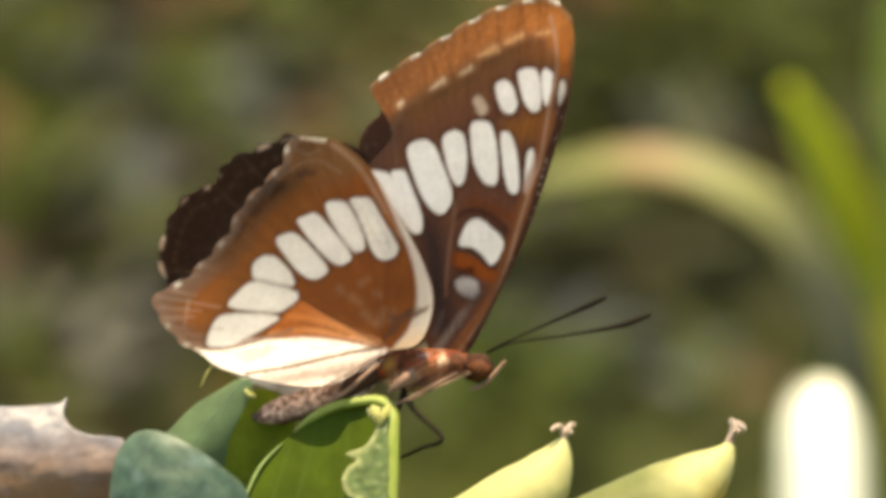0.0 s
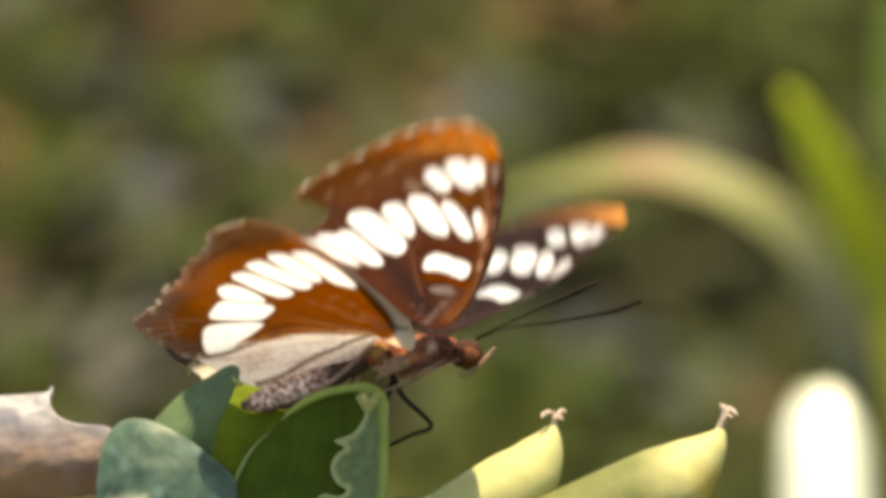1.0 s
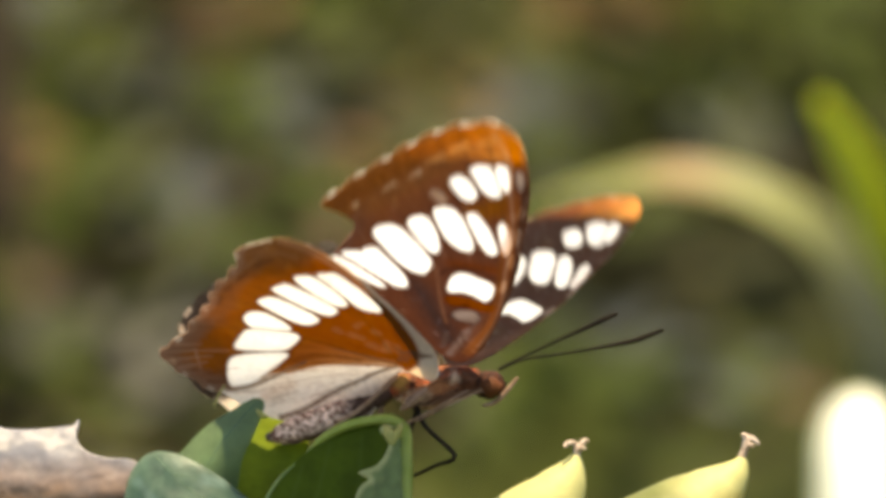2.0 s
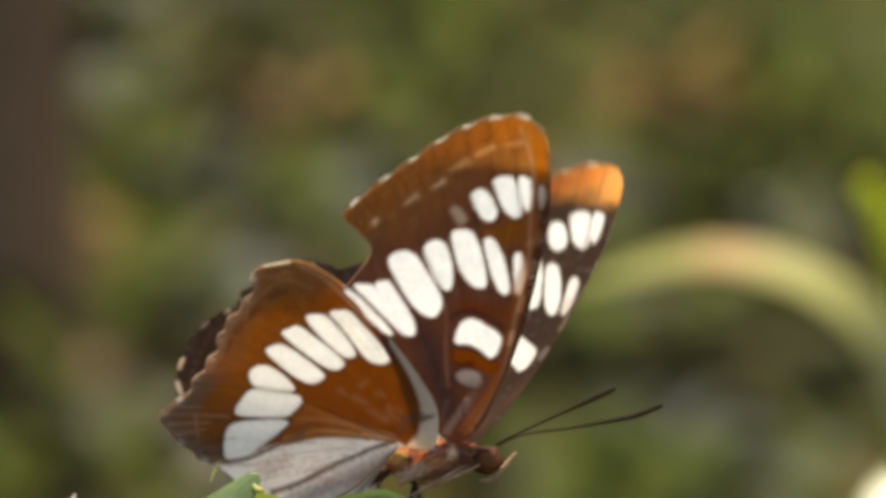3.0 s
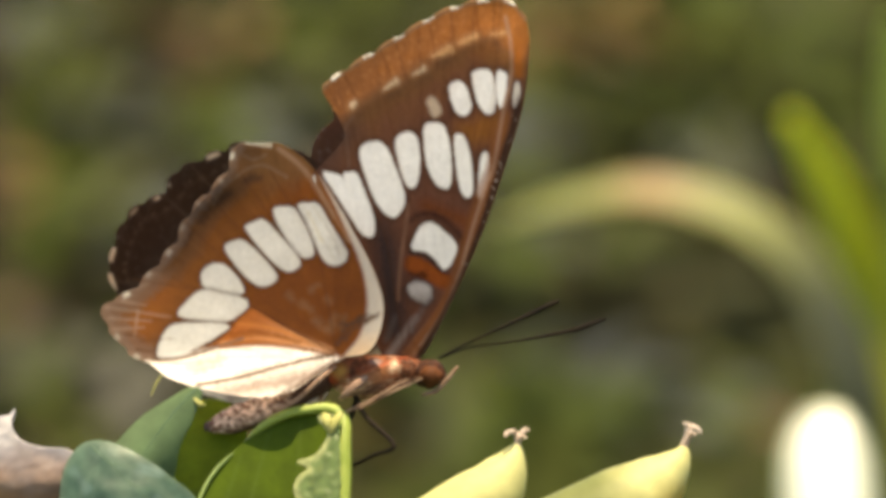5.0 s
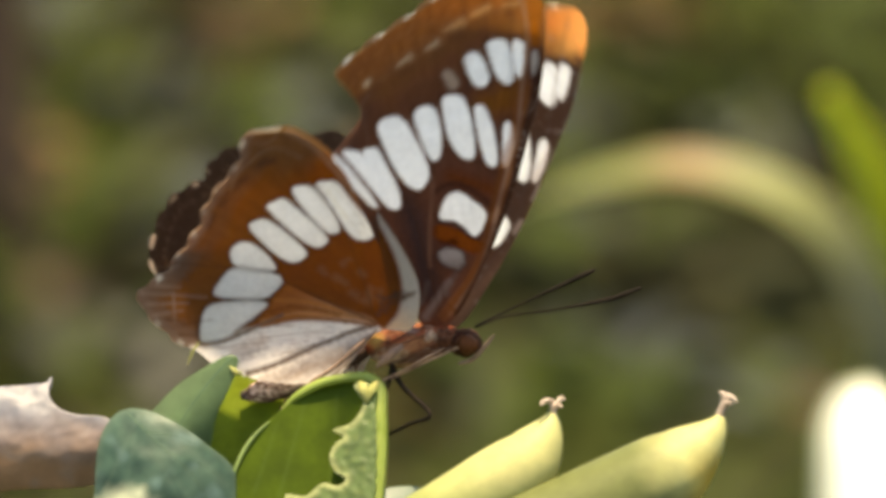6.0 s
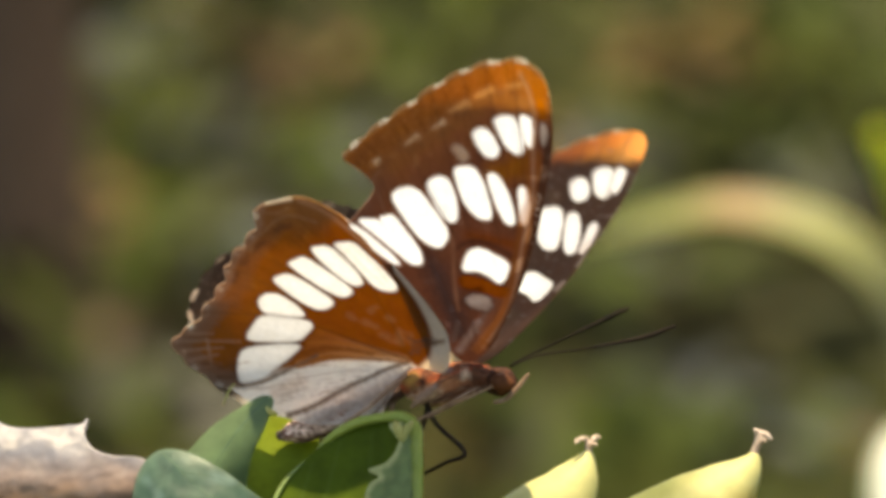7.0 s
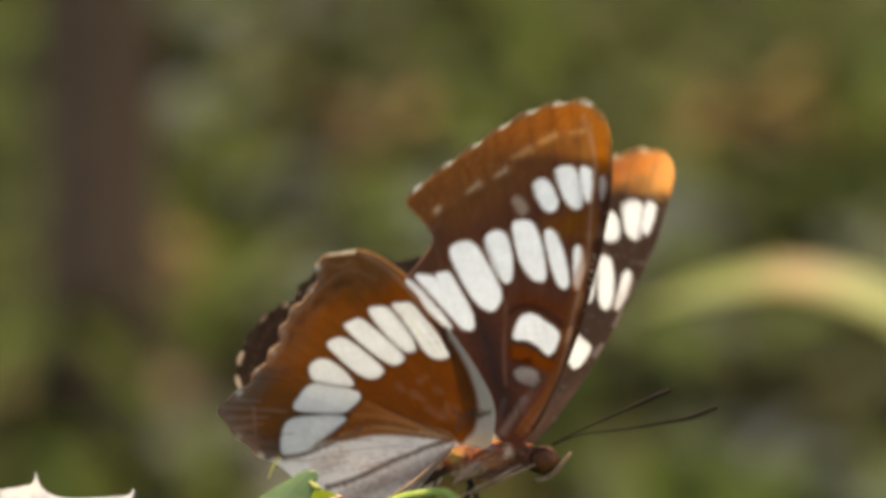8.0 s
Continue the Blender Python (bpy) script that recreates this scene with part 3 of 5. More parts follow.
part("rolled_rim", tube_mesh("rolled_rim", [at(x, y, w) - twig_o for x, y, w in ((478, 718, 0.0006), (505, 692, 0.0009), (545, 670, 0.001), (590, 660, 0.0011), (628, 659, 0.001), (650, 678, 0.0016),
                                                                          (648, 720, 0.0024), (647, 790, 0.0034), (640, 870, 0.0046), (628, 960, 0.0058))],
                             [0.00015, 0.00036, 0.00044, 0.00044, 0.00052, 0.00060, 0.00080, 0.00085, 0.0009, 0.0009],
                             mat_plain("rim_green", (0.17, 0.25, 0.035), (0.31, 0.37, 0.085), 500, 0.5, 0.4, 0.3, 0.0001, share=0.25, through_colour=(0.4, 0.5, 0.08)), 8), twig, "yellow-green rolled leaf rim")
flap = spline([(606, 672), (634, 672), (644, 720), (644, 800), (632, 900), (560, 930), (500, 900), (484, 866), (520, 868), (548, 846), (575, 850), (592, 838), (572, 826), (562, 800), (572, 776),
               (588, 764), (568, 752), (596, 742), (612, 726), (622, 704), (614, 690)], 5)


def flap_paint(pts):
    d = near_line(flap, pts)[0]
    c = plain_paint((0.125, 0.185, 0.060), 0.3, 16, 15)(pts)
    blend(c, soft(d - 8 + 4 * wobble(pts, 10, 2), 8) * (pts[:, 0] < 630), (0.40, 0.43, 0.19))
    blend(c, np.clip(wobble(pts, 14, 4) - 0.25, 0, 1) * 0.8, (0.24, 0.25, 0.075))
    return c


pts, quads = sheet(flap, 3.5)
fo = part("chewed_flap", mesh_of("chewed_flap", [at(x, y, 0.0036 + 0.0008 * math.sin((x - 560) / 60) + 0.0022 * (y - 710) / 150 + 0.00016 * noise.noise((x / 14, y / 14, 2))) - twig_o for x, y in pts], quads[:, ::-1], M_LEAF, flap_paint(pts)), twig,
          "pale ragged edge left by feeding")
so = fo.modifiers.new("thickness", "SOLIDIFY")
so.thickness, so.offset = 0.0005, -1
leaf_sheet("glaucous_leaf", [(640, 900), (650, 862), (680, 851), (730, 853), (780, 866), (815, 885), (820, 940), (740, 990), (655, 960)], 5.0, lambda p: 0.003 + 0.0030 * (p[:, 1] - 870) / 100 + 0.0002 * wobble(p, 40, 2),
           plain_paint((0.16, 0.22, 0.17), 0.2, 30, 16), twig, twig_o, 0.0005)
part("leaf_edge", tube_mesh("leaf_edge", [at(x, y, w) - twig_o for x, y, w in ((383, 900, 0.0050), (388, 850, 0.0043), (402, 806, 0.0035), (424, 768, 0.0027), (456, 736, 0.0018))], [0.00010, 0.00016, 0.00016, 0.00014, 0.00006],
                                M_STEM, 6), twig)
M_KNOB = mat_plain("leaf_callus", (0.20, 0.21, 0.055), (0.36, 0.34, 0.13), 900, 0.7, 0.2, 0.6, 0.0002)
for path_, rad_ in (([(616, 668, 0.0030), (622, 682, 0.0040), (626, 702, 0.0042)], [0.0002, 0.0005, 0.0002]), ([(646, 668, 0.0026), (636, 682, 0.0040), (628, 704, 0.0042)], [0.0002, 0.0004, 0.0002])):
    part("callus", tube_mesh("callus", [at(*p) - twig_o for p in path_], rad_, M_KNOB, 8), twig, "creamy yellow callus on the leaf rim")
part("dry_thread", tube_mesh("dry_thread", [at(333, 597, -0.001) - twig_o, at(322, 612, -0.001) - twig_o, at(312, 636, -0.001) - twig_o], [0.00006, 0.00012, 0.00006], M_KNOB, 6), twig)
part("leaf_crumb", tube_mesh("leaf_crumb", [at(388, 640, 0.0036) - twig_o, at(398, 650, 0.0038) - twig_o, at(408, 652, 0.0036) - twig_o], [0.0001, 0.0003, 0.0001], M_KNOB, 6), twig)


def pod(axis, radii, paint_at, label, origin, tuft):
    """A swollen bud: a body turned about its axis, with a dried tuft of stigma lobes at its tip."""
    ob = thing("flower_bud", BASE @ Matrix.Translation(origin), label, "bud", "buds beside the butterfly")
    q = spline([(*(p - origin), r) for p, r in zip(axis, radii)], 8, False)
    v, f = tube([Vector(a[:3]) for a in q], [a[3] for a in q], 28)
    world_pts = [p + origin for p in v]
    cols = np.array([paint_at(p) for p in world_pts])
    part("bud_body", mesh_of("bud_body", v, f, M_POD, cols), ob)
    for pts_, rad in tuft:
        part("stigma_lobe", tube_mesh("stigma_lobe", [at(x, y, w) - origin for x, y, w in pts_], rad, M_TUFT, 7), ob, "dried brown stigma lobe")
    return ob


def bud_paint(yellow_x, reach, tone, line):
    def f(p):
        x, y = p.x / UNIT + 784, 441 - p.y / UNIT
        # pale yellow also paints the lit part of the bud, duller below
        k = min(1, max(0, (x - yellow_x) / reach + 0.10 * noise.noise((x / 30, y / 30, 0)) - max(0, y - line - 0.25 * (900 - x)) / 70))
        a, b = np.array((0.34, 0.38, 0.13)) * tone, np.array((0.47, 0.455, 0.195))
        g = 1 + 0.10 * noise.noise((x / 25, y / 25, 5)) + 0.06 * noise.noise((x / 6, y / 6, 6))
        # gold imitates light glowing through the lower tip
        gold = min(1, max(0, (x - 1175) / 60)) * min(1, max(0, (y - 775) / 50))
        return ((a * (1 - k) + b * k) * (1 - gold) + np.array((0.46, 0.31, 0.040)) * gold) * g
    return f


K = UNIT
pod([at(560, 1010, 0.003), at(700, 935, 0.003), at(790, 889, 0.003), at(860, 848, 0.003), at(908, 810, 0.003), at(934, 774, 0.003), at(949, 745, 0.003), at(956, 723, 0.003)],
    [30 * K, 55 * K, 64 * K, 67 * K, 59 * K, 43 * K, 24 * K, 8 * K], bud_paint(690, 150, 0.9, 812), "pale yellow-green swollen bud with a dried brown tip", at(958, 760, 0.003),
    [([(957, 728, 0.003), (956, 712, 0.003), (953, 702, 0.003), (945, 700, 0.004), (937, 704, 0.004), (934, 709, 0.0045)], [5 * K, 6 * K, 5 * K, 4 * K, 4 * K, 1 * K]),
     ([(957, 714, 0.003), (964, 704, 0.003), (970, 697, 0.003), (978, 698, 0.003)], [4 * K, 5 * K, 4.5 * K, 2 * K]),
     ([(958, 716, 0.003), (966, 709, 0.0036), (972, 712, 0.004)], [4 * K, 4 * K, 1.5 * K])])
pod([at(640, 1030, 0.006), at(800, 985, 0.006), at(950, 930, 0.006), at(1080, 870, 0.006), at(1160, 825, 0.006), at(1203, 790, 0.006), at(1231, 762, 0.006), at(1245, 742, 0.006), at(1250, 728, 0.006)],
    [45 * K, 70 * K, 80 * K, 80 * K, 72 * K, 53 * K, 33 * K, 18 * K, 8 * K], bud_paint(1090, 90, 0.43, 900), "yellow bud with green base and dried tip, lit patch painted in", at(1200, 800, 0.006),
    [([(1246, 735, 0.006), (1252, 718, 0.006), (1257, 703, 0.006), (1256, 691, 0.006), (1249, 686, 0.0065)], [7 * K, 7 * K, 7 * K, 6 * K, 2 * K]),
     ([(1255, 706, 0.006), (1262, 693, 0.006), (1272, 697, 0.006), (1280, 704, 0.006)], [6 * K, 6 * K, 5 * K, 2 * K]),
     ([(1254, 716, 0.006), (1264, 705, 0.0066), (1270, 708, 0.007)], [4 * K, 4 * K, 2 * K])])
bud_stem = thing("bud_stalk", BASE @ Matrix.Translation(twig_o), "green stalk that carries the buds", "stalk")
part("stalk", tube_mesh("stalk", [at(660, 935, 0.002) - twig_o, at(600, 985, 0.002) - twig_o, at(590, 1100, 0.0) - twig_o, Vector((0.001, 0.0, -0.003))], [0.0016, 0.0018, 0.0018, 0.0016], M_STEM, 10), bud_stem)


# ---------- the butterfly ----------
ROOT = (745, 590)
frame_b = Matrix((FORWARD, LEFTWARD, UPWARD)).transposed().to_4x4()
butterfly = thing("butterfly", BASE @ Matrix.Translation(at(*ROOT)) @ frame_b, "brown and white admiral butterfly with rust-orange wing tips", "butterfly")


def loc(x, y, left=0.0):
    """A place of the plan in the butterfly's own space: metres forward, to its left, up."""
    dx, dy = (x - ROOT[0]) * UNIT, (ROOT[1] - y) * UNIT
    det = FORWARD.x * UPWARD.y - UPWARD.x * FORWARD.y
    rx, ry = dx - left * LEFTWARD.x, dy - left * LEFTWARD.y
    return Vector(((rx * UPWARD.y - UPWARD.x * ry) / det, left, (FORWARD.x * ry - FORWARD.y * rx) / det))


WHITE, BLACK = (0.60, 0.597, 0.585), (0.022, 0.016, 0.017)
FORE = [(748, 594), (715, 560), (660, 430), (610, 300), (584, 258), (600, 236), (632, 200), (640, 178), (624, 145), (596, 101), (620, 79), (684, 37), (740, 2), (789, -28), (832, -48), (875, -60), (915, -64), (944, -54),
        (962, -30), (970, 15), (967, 80), (957, 140), (938, 205), (915, 275), (891, 345), (860, 420), (822, 500), (788, 562)]
F1 = [(603, 251), (618, 249), (640, 258), (672, 298), (694, 340), (697, 358), (680, 358), (655, 326), (628, 288)]
F2 = [(640, 256), (650, 247), (664, 249), (676, 272), (694, 315), (700, 340), (696, 357), (684, 345), (662, 305)]
F3 = [(668, 208), (690, 192), (714, 199), (735, 240), (752, 290), (742, 318), (725, 324), (701, 300), (680, 255)]
F4 = [(732, 190), (748, 175), (768, 179), (777, 212), (775, 255), (765, 273), (750, 262), (738, 225)]
F5 = [(783, 167), (799, 156), (820, 163), (832, 205), (834, 256), (825, 272), (805, 262), (788, 225)]
F6 = [(838, 182), (850, 175), (861, 190), (870, 230), (872, 276), (862, 287), (850, 272), (841, 225)]
F7 = [(887, 214), (896, 206), (902, 222), (897, 255), (889, 280), (881, 284), (883, 245)]
F8 = [(828, 91), (842, 82), (858, 91), (868, 125), (858, 142), (842, 138), (831, 115)]
F9 = [(868, 71), (885, 60), (904, 66), (912, 100), (908, 134), (895, 138), (879, 118)]
F10 = [(912, 68), (922, 62), (932, 73), (928, 110), (920, 128), (913, 108)]
F11 = [(945, 87), (951, 80), (956, 92), (952, 115), (944, 127), (943, 108)]
C1 = [(776, 346), (790, 333), (806, 334), (826, 350), (844, 368), (844, 384), (834, 406), (822, 414), (808, 398), (790, 384), (766, 379)]
C2 = [(761, 446), (776, 436), (795, 442), (803, 456), (795, 475), (780, 472), (766, 462)]
F0 = [(584, 260), (596, 260), (622, 292), (650, 334), (660, 356), (646, 350), (614, 310)]
FORE_SPOTS = [F0, F1, F2, F3, F4, F5, F6, F7, F8, F9, F10, F11]
HIND = [(652, 574), (700, 563), (722, 528), (729, 480), (716, 430), (690, 378), (658, 325), (628, 275), (598, 236), (566, 209), (535, 194), (495, 193), (463, 192), (452, 212), (440, 248), (405, 285), (372, 325),
        (352, 368), (325, 402), (300, 430), (272, 455), (230, 478), (236, 516), (254, 534), (280, 562), (318, 582), (352, 606), (405, 622), (455, 633), (512, 639), (565, 630), (608, 604)]
H1 = [(572, 304), (592, 299), (612, 303), (634, 338), (658, 375), (665, 392), (655, 407), (638, 411), (620, 400), (602, 368), (586, 332)]
H2 = [(527, 313), (546, 305), (568, 311), (590, 345), (604, 385), (593, 397), (572, 390), (546, 355)]
H3 = [(478, 345), (491, 332), (513, 329), (545, 360), (578, 400), (570, 418), (548, 418), (514, 390)]
H4 = [(440, 379), (456, 365), (478, 366), (511, 395), (537, 426), (529, 442), (505, 446), (474, 424)]
H5 = [(398, 427), (413, 407), (438, 406), (462, 425), (478, 450), (470, 462), (440, 460), (408, 451)]
H6 = [(360, 496), (378, 468), (401, 452), (440, 458), (478, 467), (486, 481), (466, 500), (440, 510), (400, 506)]
H7 = [(327, 566), (332, 535), (350, 513), (400, 509), (453, 514), (436, 532), (401, 552), (370, 568), (345, 573)]
PALE_FOLD = [(300, 586), (336, 574), (400, 557), (500, 550), (580, 555), (645, 569), (662, 600), (560, 690), (300, 690)]
HIND_SPOTS = [H1, H2, H3, H4, H5, H6, H7]
LOBE = [(612, 250), (650, 310), (690, 375), (716, 430), (731, 480), (724, 530), (702, 566), (655, 580), (668, 560), (686, 536), (697, 502), (700, 468), (692, 420), (668, 360), (632, 288)]
FORE_VEINS = [(722, 370, 625, 100), (775, 340, 690, 45), (792, 330, 770, -15), (838, 330, 828, -45), (862, 330, 884, 190), (874, 180, 868, -52), (900, 200, 918, -58), (765, 545, 755, 330), (800, 500, 868, 332), (758, 560, 722, 370)]
HIND_VEINS = [(612, 385, 520, 240), (575, 398, 470, 250), (548, 430, 410, 285), (505, 455, 365, 330), (478, 465, 275, 432), (460, 511, 250, 500), (645, 565, 612, 385), (641, 566, 492, 482)]
FORE_MARKS = [(652, 130, 658, 124, 13, 9), (708, 100, 731, 86, 6, 15), (764, 72, 781, 62, 7, 14), (800, 38, 828, 26, 10, 17), (846, 14, 874, 2, 12, 14), (904, -2, 924, -6, 9, 9)]
FORE_TEETH = [34, 105, 168, 230, 285, 336, 384]
fore_rim = spline(FORE[9:19], 8, False)
hind_rim = spline(HIND[12:26], 8, False)
FORE_L = FORE[:4] + [(574, 262), (568, 225), (566, 185), (580, 150), (604, 128)] + FORE[9:16] + [(x - 15 * min(1, (560 - y) / 260), y) for x, y in FORE[16:]]
HIND_L = HIND[:11] + [(490, 196), (456, 208), (420, 220), (384, 238), (346, 256), (322, 292), (275, 314), (252, 352), (238, 415), (232, 465), (240, 505)] + HIND[23:]
HIND_L = HIND_L[:12] + [(650 + (x - 650) * 1.07, 575 + (y - 575) * 1.07) for x, y in HIND_L[12:20]] + HIND_L[20:]
far_rim = spline(HIND_L[11:22], 8, False)


def patch(p, outline, steps=5):
    """Signed distance from a smooth closed patch (negative inside)."""
    o = spline(outline, steps)
    far = (np.abs(p - o.mean(0)) > np.ptp(o, axis=0) / 2 + 40).any(1)
    d = np.full(len(p), 99.0)
    k = ~far
    d[k] = near_line(o, p[k])[0] * np.where(inside(o, p[k]), -1, 1)
    return d


def dashes(along, period, share):
    return np.clip((share - np.abs((along / period) % 1 - 0.5) * 2) * 4, 0, 1)


def streaks(p, root, fine, seed):
    """Scale rows that run out from the wing's root: uneven thin rays."""
    a = np.arctan2(p[:, 1] - root[1], p[:, 0] - root[0])
    r = np.hypot(p[:, 0] - root[0], p[:, 1] - root[1])
    return np.array([noise.noise((u * fine, v / 70, seed)) + 0.6 * noise.noise((u * fine * 2.7, v / 40, seed + 3)) for u, v in zip(a, r)])


def line_to(p, points, steps=4):
    """Distance of each point from a smooth open line of the plan."""
    return near_line(spline(points, steps, False), p, False)[0]


def teeth(along, places, half):
    """1 along short stretches of an edge round the given places."""
    d = np.min(np.abs(along[:, None] - np.array(places, float)[None, :]), axis=1)
    return np.clip((half - d) / 5, 0, 1)


def fore_under(p):
    c = np.tile(np.array((0.115, 0.050, 0.034)), (len(p), 1))
    x, y = p[:, 0], p[:, 1]
    d, _, s = near_line(fore_rim, p, False)
    costa = near_line(spline(FORE[19:], 6, False), p, False)[0]
    w1, w2, w4 = wobble(p, 26, 1), wobble(p, 8, 2), wobble(p, 4.5, 31)
    # rust rim is real; its brightening towards the tip is painted as lit
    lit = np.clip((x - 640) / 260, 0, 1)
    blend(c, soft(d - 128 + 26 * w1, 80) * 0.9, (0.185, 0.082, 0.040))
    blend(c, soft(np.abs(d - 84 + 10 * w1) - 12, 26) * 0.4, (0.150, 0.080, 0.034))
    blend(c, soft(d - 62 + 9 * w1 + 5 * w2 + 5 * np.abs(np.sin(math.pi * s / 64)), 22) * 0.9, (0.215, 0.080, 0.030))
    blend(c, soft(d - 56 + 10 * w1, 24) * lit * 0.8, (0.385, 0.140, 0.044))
    blend(c, np.clip(1.8 * w1 - 0.1, 0, 1) * soft(d - 60, 20) * 0.55, (0.24, 0.082, 0.024))
    blend(c, np.clip(2.0 * w2 - 0.4, 0, 1) * soft(d - 62, 20) * 0.3, (0.44, 0.19, 0.075))
    for k, (x0, y0, x1, y1, wide, deep) in enumerate(FORE_MARKS):
        e = spot(p, x0, y0, x1, y1, wide, deep) + 3.5 * w2 + 2.0 * w4
        blend(c, soft(spot(p, x0 + 7, y0 + 14, x1 + 7, y1 + 12, wide, deep) + 4 * w2, 18) * 0.45, (0.085, 0.048, 0.028))
        blend(c, soft(e - 4, 10) * 0.3, (0.40, 0.20, 0.10))
        blend(c, soft(e + 2 + 3 * w4, 7) * (0.8 if k < 3 else 0.7), (0.62, 0.48, 0.33) if k < 3 else (0.64, 0.38, 0.19))
    blend(c, soft(spot(p, 858, 176, 905, 160, 44, 52) + 6 * w1, 34) * 0.85, (0.245, 0.098, 0.028))
    blend(c, soft(spot(p, 600, 232, 650, 178, 60, 44) + 8 * w1, 40) * 0.7, (0.075, 0.042, 0.036))
    blend(c, soft(np.abs(line_to(p, [(650, 240), (646, 205), (640, 172), (655, 150)])) - 2, 5) * 0.4, (0.20, 0.13, 0.10))
    blend(c, soft(spot(p, 790, 303, 862, 330, 24, 26), 20) * 0.9, (0.140, 0.045, 0.020))
    blend(c, soft(line_to(p, [(762, 330), (785, 318), (815, 322), (846, 348), (856, 366)]) - 5 + 3 * w2, 9) * 0.85, (0.034, 0.014, 0.011))
    blend(c, soft(spot(p, 768, 406, 822, 432, 30, 30) + 3 * w2, 10), (0.250, 0.062, 0.016))
    blend(c, soft(spot(p, 764, 426, 790, 424, 10, 12) + 4 * w2, 9) * 0.8, (0.045, 0.014, 0.008))
    blend(c, soft(line_to(p, [(764, 386), (792, 392), (814, 412), (830, 420)]) - 3, 6), BLACK)
    blend(c, soft(spot(p, 742, 520, 715, 350, 44, 40) + 6 * w2, 34) * 0.9, (0.026, 0.020, 0.023))
    blend(c, soft(spot(p, 732, 346, 744, 336, 28, 22) + 8 * w2, 22) * 0.5, (0.125, 0.056, 0.036))
    # root bands; the thin palest orange one is a painted highlight
    for x0, y0, x1, y1, wide, tone in ((732, 566, 776, 500, 13, (0.27, 0.23, 0.23)), (748, 566, 800, 500, 7, (0.085, 0.045, 0.036)), (768, 520, 800, 462, 9, (0.125, 0.098, 0.098)),
                                       (726, 540, 740, 500, 8, (0.10, 0.085, 0.090)), (764, 565, 826, 478, 16, (0.34, 0.135, 0.062)), (776, 560, 838, 470, 5, (0.50, 0.26, 0.15)), (756, 572, 800, 520, 6, (0.060, 0.026, 0.016))):
        blend(c, soft(spot(p, x0, y0, x1, y1, wide, wide * 0.7) + 3 * w2, 10) * 0.7, tone)
    blend(c, soft(np.abs(line_to(p, [(757, 300), (754, 345), (747, 400), (744, 470)])) - 3, 5) * 0.6, (0.24, 0.13, 0.09))
    for v in FORE_VEINS:
        blend(c, soft(spot(p, *v, 4, 3), 4) * 0.35, (0.080, 0.032, 0.016))
    for x0, y0, x1, y1 in ((640, 150, 604, 96), (668, 128, 634, 72), (730, 92, 700, 28), (752, 82, 726, 12), (806, 56, 788, -26), (838, 40, 828, -44), (884, 24, 872, -58), (906, 20, 906, -60)):
        blend(c, soft(spot(p, x0, y0, x1, y1, 3, 4) + 1.5 * w2, 5) * 0.5, (0.110, 0.040, 0.016))
    ring = [patch(p, q) + 1.6 * w2 for q in FORE_SPOTS + [C1]]
    blend(c, np.max([soft(e - 7, 12) for e in ring], axis=0) * 0.7, (0.040, 0.020, 0.015))
    blend(c, np.max([soft(e, 5) for e in ring], axis=0), WHITE)
    for x0, y0, x1, y1 in ((784, 338, 786, 380), (802, 340, 812, 396), (822, 356, 828, 404)):
        blend(c, soft(spot(p, x0, y0, x1, y1, 5, 4), 6) * soft(patch(p, C1) + 3, 4) * 0.4, (0.44, 0.43, 0.43))
    e = patch(p, C2) + 3 * w2 + 2 * w4
    blend(c, soft(e - 6, 10) * 0.7, BLACK)
    blend(c, soft(e, 7) * np.clip(0.95 - 0.6 * np.clip((y - 450) / 24, 0, 1), 0, 1), (0.46, 0.45, 0.47))
    blend(c, soft(spot(p, 797, 120, 804, 136, 18, 20) + 2.5 * w2, 8) * 0.85, (0.56, 0.47, 0.38))
    blend(c, soft(spot(p, 948, 10, 952, 66, 20, 16), 12) * 0.85, (0.335, 0.112, 0.030))
    inner = line_to(p, [(926, -34), (938, 20), (938, 80), (926, 130), (910, 228), (893, 272), (870, 350), (845, 438), (818, 500), (786, 548)])
    blend(c, soft(inner - 14, 8) * np.clip((y - 120) / 60, 0, 1) * 0.7, (0.185, 0.070, 0.030))
    blend(c, soft(inner - 3 + 1.5 * w2, 5) * 0.8, (0.33, 0.20, 0.14))
    dark_edge = soft(costa - 15 + 8 * np.clip((y - 200) / 250, 0, 1), 6) * np.clip((y - 96) / 30, 0, 1)
    blend(c, dark_edge * 0.95, (0.030, 0.016, 0.012))
    blend(c, dark_edge * np.clip(3.0 * wobble(p, 7, 12) - 1.0, 0, 1) * np.clip((460 - y) / 80, 0, 1) * 0.75, (0.52, 0.44, 0.38))
    blend(c, soft(costa - 3, 4) * 0.8, (0.050, 0.024, 0.015))
    blend(c, soft(d - 5 + 2 * w2, 4) * 0.7, (0.150, 0.100, 0.062))
    blend(c, soft(d - 4 + 2 * w4, 4) * teeth(s, FORE_TEETH, 13) * np.clip(0.75 + 0.9 * w2, 0, 1), (0.70, 0.66, 0.57))
    plain = 1 - 0.8 * soft(0.30 - c[:, 2], 0.1)
    c *= (1 + 0.10 * w1 + 0.11 * w2 + 0.10 * w4 * plain + 0.18 * plain * streaks(p, (760, 640), 55, 2))[:, None]
    return np.concatenate([c, 1 - 0.55 * soft(d - 66, 30)[:, None]], 1)


